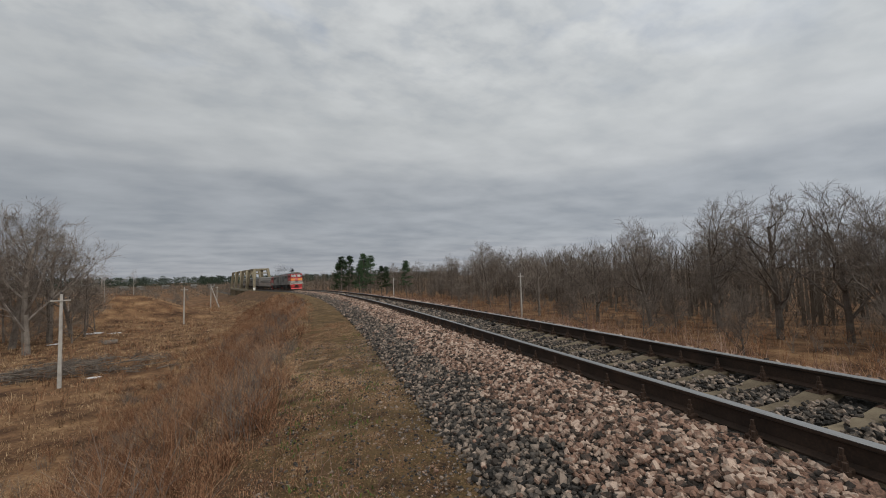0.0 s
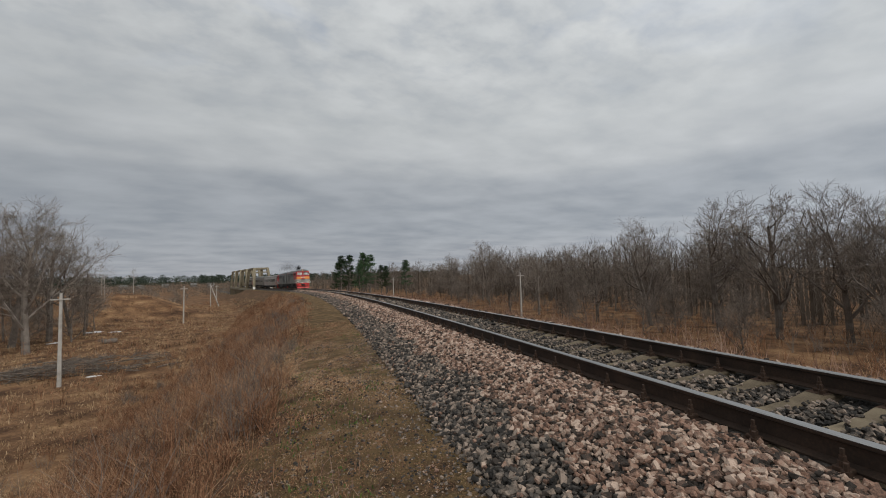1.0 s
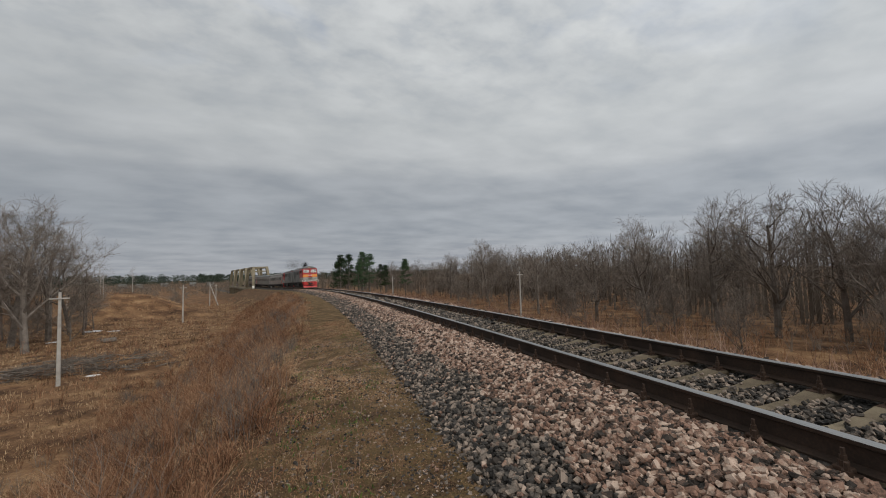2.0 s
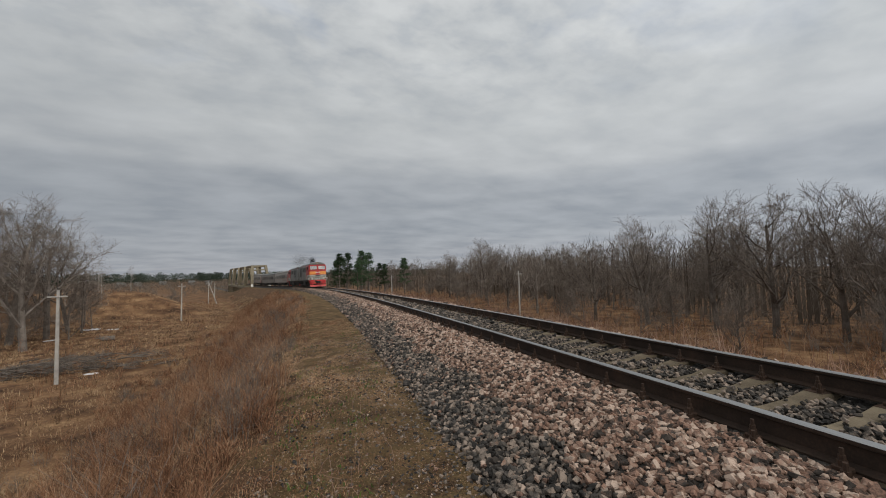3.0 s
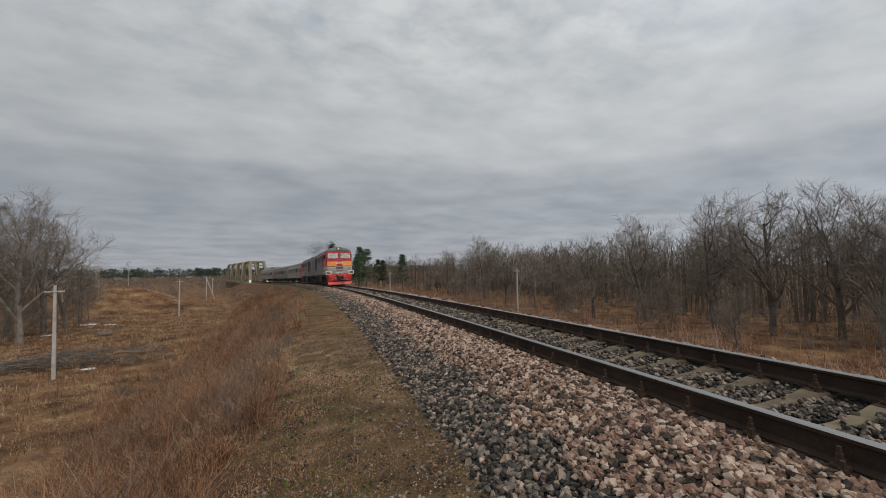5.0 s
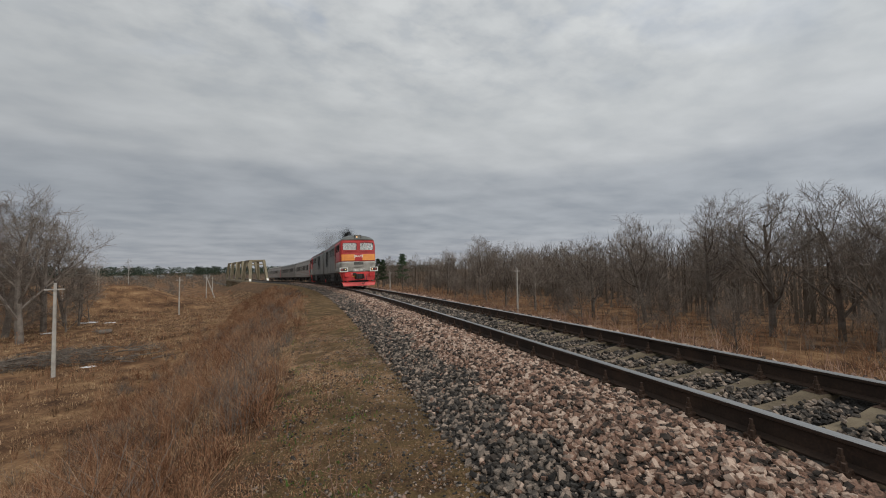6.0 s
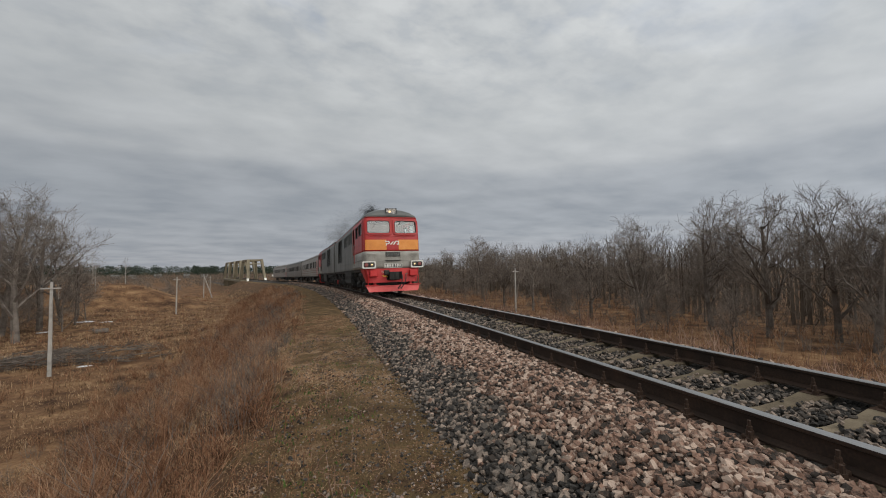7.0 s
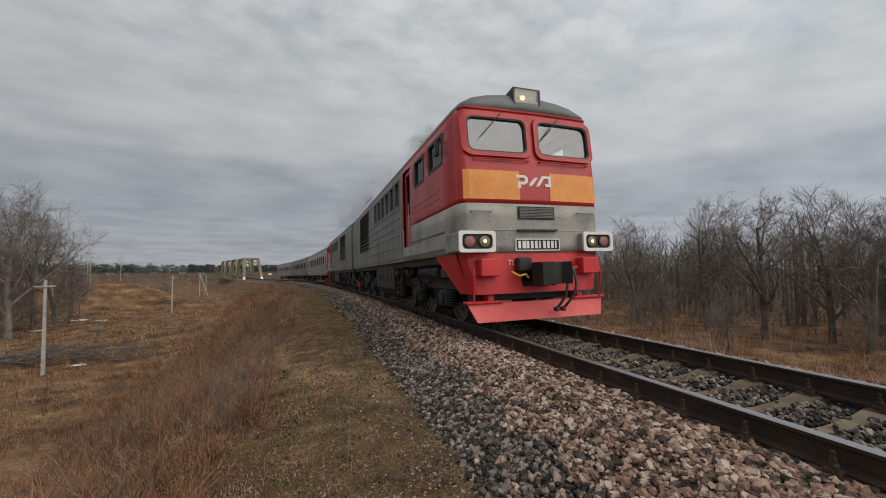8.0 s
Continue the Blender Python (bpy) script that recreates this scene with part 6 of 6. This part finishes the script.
    pn = part("pane", b, "lens", rl)
    pn.visible_shadow = False
    # roof fittings
    for x, y in ((-0.85, 1.3), (0.55, 0.9)):
        h = Shape()
        h.tube((x, y, 4.42), (x, y, 4.80), 0.028, 0.022, 7)
        part("aerial" if x > 0 else "horn", h, "black", t)
    for y0, y1, x0, x1, h0 in ((5.6, 7.0, -0.75, 0.75, 0.30), (8.2, 9.6, -0.7, 0.7, 0.14), (11.2, 13.6, -1.0, 1.0, 0.16)):
        h = Shape()
        h.box(x0, x1, y0, y1, 4.38, 4.55 + h0, 0.05)
        hb = part("roof_hatch", h, "side_grey", t, "raised roof hatch")
        h = Shape()
        h.pipe([Vector((x0 - 0.25, y0, 4.5)), Vector((x0 - 0.25, y0, 4.85)), Vector((x0 - 0.25, y1, 4.85)), Vector((x0 - 0.25, y1, 4.5))], 0.015, 5)
        part("guard_rail", h, "grey", hb)
    h = Shape()
    h.disc_stack((-0.1, 4.9, 4.45), (0, 0, 1), ((0, 0.22), (0.30, 0.20), (0.31, 0.15), (0.2, 0.14)), 14)
    part("exhaust_stack", h, "black", t, "sooty exhaust stack")
    # cab interior
    s = Shape()
    s.box(-1.35, 1.35, 3.20, 3.26, 1.9, 4.15)
    s.box(-1.38, 1.38, 0.5, 3.2, 2.10, 2.16)
    part("cab_lining", s, "cabin", t, "pale green cab bulkhead")
    s = Shape()
    s.box(-1.25, 1.25, 0.35, 0.85, 2.2, 3.22, 0.05)
    part("control_desk", s, "under", t)
    for x in (-0.75, 0.75):
        s = Shape()
        s.box(x - 0.25, x + 0.25, 1.6, 1.75, 2.6, 3.45, 0.05)
        s.box(x - 0.25, x + 0.25, 1.25, 1.75, 2.5, 2.62, 0.05)
        part("driver_seat", s, "rubber", t)
    s = Shape()
    s.box(-1.02, -0.90, 0.36, 0.40, 3.23, 3.34, 0.01)
    part("desk_card", s, "yellow", t, "small yellow card on the desk")
    # engine room filler, frame and tank
    s = Shape()
    s.box(-1.28, 1.28, 4.6, 16.8, 1.5, 4.1)
    part("engine_bay", s, "black", t)
    s = Shape()
    s.box(-1.40, 1.40, 0.5, 17.0, 1.28, 1.50, 0.03)
    part("main_frame", s, "under", t)
    s = Shape()
    p = [(-1.42, 1.38), (-1.42, 0.62), (-1.15, 0.36), (1.15, 0.36), (1.42, 0.62), (1.42, 1.38)]
    s.add([(x, 6.0, z) for x, z in p] + [(x, 9.4, z) for x, z in p], [tuple(range(6)), tuple(range(11, 5, -1))] + [(i, (i + 1) % 6, 6 + (i + 1) % 6, 6 + i) for i in range(6)])
    tk = part("fuel_tank", s, "under", t, "grey fuel tank, its colour darkened for shade")
    for y in (6.4, 7.1, 7.8, 8.5):
        s = Shape()
        s.box(-1.45, -1.41, y, y + 0.10, 0.85, 1.10, 0.01)
        part("tank_clamp", s, "black", tk)
    # bogies
    for yc in (3.9, 13.5):
        s = Shape()
        for sg in (-1, 1):
            s.box(*sorted((sg * 1.0, sg * 1.14)), yc - 2.75, yc + 2.75, 0.72, 1.0, 0.03)
            for dy in (-2.1, 0, 2.1):
                s.box(*sorted((sg * 1.02, sg * 1.28)), yc + dy - 0.22, yc + dy + 0.22, 0.36, 0.74, 0.04)
        bg = part("bogie", s, "under", t, "heavy three-axle bogie")
        for sg in (-1, 1):
            for dy in (-2.1, 0, 2.1):
                for e in (-0.42, 0.42):
                    s = Shape()
                    for k in range(6):
                        s.disc_stack((sg * 1.17, yc + dy + e, 0.40 + 0.055 * k), (0, 0, 1), ((0, 0.10), (0.012, 0.125), (0.028, 0.125), (0.04, 0.10)), 10)
                    part("spring", s, "under", bg)
                s = Shape()
                s.disc_stack((sg * 1.27, yc + dy, 0.54), (sg, 0, 0), ((0, 0.17), (0.05, 0.16), (0.07, 0.10)), 12)
                part("axle_cap", s, "under", bg)
            for dy in (-1.05, 1.05):
                s = Shape()
                s.tube((sg * 1.22, yc + dy - 0.4, 1.15), (sg * 1.22, yc + dy + 0.4, 1.15), 0.13, 0.13, 10)
                s.pipe([Vector((sg * 1.28, yc + dy + 0.5, 1.3)), Vector((sg * 1.30, yc + dy + 0.45, 0.95)), Vector((sg * 1.2, yc + dy + 0.3, 0.8))], 0.025, 5)
                part("brake_cylinder", s, "under", bg)
    for sg in (-1, 1):
        for y in (1.85, 2.25, 5.75):
            s = Shape()
            s.disc_stack((sg * 1.25, y, 1.12), (0, 1, 0), ((0, 0.10), (0.03, 0.15), (0.31, 0.15), (0.34, 0.10)), 12)
            part("air_reservoir", s, "under", t)
        s = Shape()
        for y in (5.0, 5.5):
            s.box(*sorted((sg * 1.36, sg * 1.42)), y, y + 0.06, 0.5, 1.45, 0.01)
        for k in range(3):
            s.box(*sorted((sg * 1.30, sg * 1.45)), 5.04, 5.52, 0.52 + 0.3 * k, 0.55 + 0.3 * k, 0.008)
        part("ladder", s, "under", t)
    # black pipes, valves and boxes added to fill and darken the underframe space
    r = random.Random(8)
    for sg in (-1, 1):
        y = 1.0
        while y < 16.4:
            ln, x = r.uniform(0.25, 0.6), r.uniform(1.12, 1.34)
            s = Shape()
            if r.random() < 0.5:
                z = r.uniform(0.85, 1.1)
                s.box(*sorted((sg * (x - 0.22), sg * x)), y, y + ln, z - 0.02, z + r.uniform(0.16, 0.3), 0.02)
                part("equipment_box", s, "black", t)
            else:
                z = r.uniform(0.8, 1.2)
                s.pipe([Vector((sg * (x - 0.1), y, 1.32)), Vector((sg * x, y + 0.05, z)), Vector((sg * (x + 0.03), y + ln, z - 0.1)), Vector((sg * (x - 0.1), y + ln + 0.1, 0.72))], 0.028, 6)
                part("air_pipe", s, "black", t)
            y += ln * 0.8 + 0.08
        # full-length black slab added to shut off the bright gap below the body
        s = Shape()
        s.box(*sorted((sg * 0.88, sg * 0.98)), 0.9, 16.6, 0.62, 1.32, 0.02)
        part("frame_girder", s, "black", t)
    s = Shape()
    s.box(-1.2, 1.2, 16.75, 16.95, 0.35, 0.75, 0.02)
    part("rear_guard", s, "bright_red", t, "red guard plate")
    return t


def wheelset_mesh(r):
    s = Shape()
    s.tube((-1.05, 0, 0), (1.05, 0, 0), 0.09, 0.09, 10)
    for sg in (-1, 1):
        s.disc_stack((sg * 0.72, 0, 0), (sg, 0, 0), ((0, r + 0.028), (0.03, r + 0.028), (0.04, r), (0.13, r - 0.006), (0.13, r - 0.07), (0.09, r - 0.09), (0.08, 0.16), (0.15, 0.14), (0.15, 0.0)), 24)
        for k in range(6):
            a = k * math.pi / 3
            s.tube((sg * 0.80, math.cos(a) * 0.28, math.sin(a) * 0.28), (sg * 0.825, math.cos(a) * 0.28, math.sin(a) * 0.28), 0.05, 0.05, 8)
    return s.mesh("wheelset", "wheel")


def coach(paint, label, stripes):
    t = thing("passenger_coach", label, "railway coach", "coaches of the train")
    L0, L1 = 0.45, 24.05

    def wz(z):
        return float(np.interp(z, (1.1, 3.4, 3.75), (1.53, 1.53, 1.47)))
    wins = [(2.9 + 2.0 * k, 3.9 + 2.0 * k, 2.35, 3.15) for k in range(9)] + [(21.2, 21.8, 2.35, 3.15)]
    doors = [(1.0, 1.75), (22.75, 23.5)]
    ys = sorted({L0, L1} | {v for w in wins for v in w[:2]})
    for sg in (-1, 1):
        s = Shape()
        s.grid(ys, [1.15, 1.6, 2.35, 3.15, 3.75], lambda y, z: (sg * wz(z), y, z), lambda y, z: any(a < y < b and c < z < e for a, b, c, e in wins))
        thicken(part("side_wall", s, paint, t), 0.04)
        for a, b, c, e in wins:
            g = Shape()
            g.box(*sorted((sg * 1.47, sg * 1.50)), a - 0.02, b + 0.02, c - 0.02, e + 0.02)
            w = part("window", g, "dark_glass", t, "dark reflective window")
            fr = Shape()
            for q in ((a - 0.04, a + 0.03, c - 0.04, e + 0.04), (b - 0.03, b + 0.04, c - 0.04, e + 0.04), (a, b, c - 0.04, c + 0.03), (a, b, e - 0.03, e + 0.04), (a, b, 2.86, 2.89)):
                fr.box(*sorted((sg * 1.50, sg * 1.556)), *q)
            part("frame", fr, "under", w)
        for z in stripes:
            s = Shape()
            s.box(*sorted((sg * 1.53, sg * 1.556)), L0 + 0.1, L1 - 0.1, z, z + 0.09)
            part("stripe", s, "brown", t, "brown painted stripe")
        for a, b in doors:
            s = Shape()
            s.box(*sorted((sg * 1.52, sg * 1.562)), a, b, 1.2, 3.3, 0.01)
            d = part("door", s, "red" if stripes and a < 2 else paint, t)
            s = Shape()
            s.box(*sorted((sg * 1.55, sg * 1.575)), a + 0.18, b - 0.18, 2.4, 3.05)
            part("pane", s, "dark_glass", d)
        for z in (1.3, 1.45, 1.75, 2.05):
            s = Shape()
            s.box(*sorted((sg * 1.52, sg * 1.55)), 2.2, 22.3, z, z + 0.03)
            part("corrugation", s, paint, t)
    for y in (L0, L1):
        s = Shape()
        s.grid([-1, -0.3, 0.3, 1], [1.15, 3.3, 3.75], lambda x, z: (x * wz(z), y, z))
        thicken(part("end_wall", s, "coach_dark", t), 0.04)
    s = Shape()
    prof = [(1.47, 3.75), (1.36, 3.98), (1.1, 4.18), (0.6, 4.32), (0, 4.36), (-0.6, 4.32), (-1.1, 4.18), (-1.36, 3.98), (-1.47, 3.75)]
    s.grid(list(range(9)), [L0, 1.2, 23.3, L1], lambda i, y: (prof[int(i)][0], y, prof[int(i)][1]))
    s.add([(x, L0, z) for x, z in prof], [tuple(range(9))])
    s.add([(x, L1, z) for x, z in prof], [tuple(range(8, -1, -1))])
    thicken(part("roof", s, "coach_dark" if stripes else "roof", t, "weathered coach roof", True), 0.03)
    for y in (3.0, 12.0, 20.5):
        s = Shape()
        s.box(-0.3, 0.3, y, y + 0.7, 4.30, 4.48, 0.05)
        part("roof_vent", s, "roof", t)
    for y in (0.1, 24.05):
        s = Shape()
        s.box(-0.55, 0.55, y, y + 0.35, 1.2, 3.4, 0.05)
        part("gangway", s, "rubber", t, "black rubber gangway")
    s = Shape()
    s.box(-1.35, 1.35, L0, L1, 0.98, 1.15, 0.02)
    s.box(-1.2, 1.2, 8, 10.5, 0.5, 0.98, 0.03)
    s.box(-1.2, 1.2, 12, 13.5, 0.55, 0.98, 0.03)
    part("underframe", s, "under", t)
    for yc in (3.75, 20.75):
        s = Shape()
        for sg in (-1, 1):
            s.box(*sorted((sg * 0.95, sg * 1.12)), yc - 1.7, yc + 1.7, 0.55, 0.80, 0.03)
            for dy in (-1.2, 1.2):
                s.box(*sorted((sg * 0.98, sg * 1.2)), yc + dy - 0.2, yc + dy + 0.2, 0.32, 0.62, 0.03)
            s.box(*sorted((sg * 0.95, sg * 1.2)), yc - 0.4, yc + 0.4, 0.40, 0.62, 0.03)
        part("bogie", s, "under", t)
    return t


def puff_mesh(seed, count, size):
    """A loose cloud of soot flakes, thickest in the middle."""
    r = random.Random(seed)
    s = Shape()
    for _ in range(count):
        q = Vector((r.gauss(0, 0.24), r.gauss(0, 0.26), r.gauss(0, 0.2)))
        q += 0.22 * Vector((noise.noise(q * 3 + Vector((seed, 0, 0))), noise.noise(q * 3 + Vector((0, seed, 5))), noise.noise(q * 3 + Vector((3, 0, seed)))))
        e = Vector((r.gauss(0, 1), r.gauss(0, 1), r.gauss(0, 1))).normalized() * size
        f = e.orthogonal().normalized() * size
        s.add([q - e * 0.5, q + e * 0.5, q + f], [(0, 1, 2)])
    me = bpy.data.meshes.new("puff")
    me.from_pydata(s.v, [], s.f)
    return me


def smoke_plume(mat, label, spots):
    t = thing("exhaust_smoke", label, "smoke", "exhaust plumes")
    ms = [puff_mesh(k + 1, 42000 if mat == "smoke" else 9000, 0.0062 if mat == "smoke" else 0.0045) for k in range(3)]
    for m in ms:
        m.materials.append(M[mat])
    for i, (x, y, z, d) in enumerate(spots):
        part("puff", ms[i % 3], mat, t, place=pose(x, y, z, i * 40, i * 70, i * 110) @ Matrix.Scale(d, 4))
    return t


TRAIN = {}
AXLES_LOCO = (1.8, 3.9, 6.0, 11.4, 13.5, 15.6)
AXLES_COACH = (2.55, 4.95, 19.55, 21.95)


def build_train():
    a = loco_section()
    for o in a.children_recursive:
        # heights of the lamps, panels and windows
        for v in o.data.vertices:
            v.co.z = float(np.interp(v.co.z, (0, 1.2, 1.655, 2.48, 2.96, 3.625, 4.6), (0, 1.16, 1.605, 2.38, 2.91, 3.58, 4.6)))
    TRAIN["a"] = a
    b = copy_thing(a, Matrix.Identity(4))
    tagged(b, "red and grey diesel locomotive running cab-backwards behind the first")
    TRAIN["b"] = b
    c1 = coach("coach", "silver-grey passenger coach with brown stripes and red door", (1.28, 1.62, 1.92, 2.16))
    c2 = coach("coach_dark", "dull grey-brown passenger coach in the train", ())
    c3 = copy_thing(c1, Matrix.Identity(4))
    tagged(c3, "silver-grey striped passenger coach at the train's end")
    TRAIN["coaches"] = [c1, c2, c3]
    wl, wc = wheelset_mesh(0.525), wheelset_mesh(0.475)
    TRAIN["wheels"] = [(part("wheelset", wl, "wheel", o, "bright-rimmed steel wheelset"), y, 0.525, -1 if o is b else 1) for o in (a, b) for y in AXLES_LOCO]
    TRAIN["wheels"] += [(part("wheelset", wc, "wheel", o, "bright-rimmed steel wheelset"), y, 0.475, 1) for o in (c1, c2, c3) for y in AXLES_COACH]
    r = random.Random(5)
    dense = [(-0.1 + r.gauss(0, 0.1), 5.0 + 0.38 * k + r.gauss(0, 0.06), 4.98 + 0.09 * k + r.gauss(0, 0.04), 0.72 + 0.16 * k) for k in range(4)]
    thin = [(r.gauss(0, 0.3), 11 + 4.2 * k + r.gauss(0, 0.6), 5.7 + 0.12 * k + r.gauss(0, 0.2), 2.0 + 0.3 * k) for k in range(7)]
    TRAIN["smoke"] = [smoke_plume("smoke", "dark sooty puff of diesel exhaust over the stack", dense), smoke_plume("thin_smoke", "thin grey exhaust haze trailing over the train", thin)]


# ---- movement ----
def train_at(t):
    """Distance of the locomotive's nose along the track, in metres."""
    a, b, c, d = RUN
    return ((a * t + b) * t + c) * t + d


def vehicle_pose(s, p0, p1, back=False):
    """A vehicle whose front is at s, carried by pivots p0 and p1 metres behind it."""
    a, b = track_point(s + p0, 0), track_point(s + p1, 0)
    m = (s + (p0 + p1) / 2)
    ey = (b - a).normalized()
    up = track_point(m, 0, 1) - track_point(m, 0, 0)
    ex = ey.cross(up).normalized()
    ez = ex.cross(ey)
    o = a - ey * p0
    if back:
        o = o + ey * (p0 + p1)
        ex, ey = -ex, -ey
    return Matrix.Translation(o) @ Matrix((ex, ey, ez)).transposed().to_4x4()


def motions():
    times = [0.25 * k for k in range(33)]
    walk(TRAIN["a"], [(t, vehicle_pose(train_at(t), 3.9, 13.5)) for t in times])
    walk(TRAIN["b"], [(t, vehicle_pose(train_at(t) + SECTION, 3.9, 13.5, True)) for t in times])
    for i, c in enumerate(TRAIN["coaches"]):
        walk(c, [(t, vehicle_pose(train_at(t) + 2 * SECTION + COACH * i, 3.75, 20.75)) for t in times])
    for s in TRAIN["smoke"]:
        walk(s, [(t, vehicle_pose(train_at(t), 3.9, 13.5)) for t in times])
    turns = [k / 15 for k in range(121)]
    for w, y, r, sense in TRAIN["wheels"]:
        walk(w, [(t, Matrix.Translation((0, y, r)) @ Matrix.Rotation(sense * (train_at(0) - train_at(t)) / r, 4, "X")) for t in turns])


build_train()
build_bridge()
build_poles()
build_trees()
build_far_woods()
build_debris()
build_sleepers()
build_ballast()
build_cover()
motions()
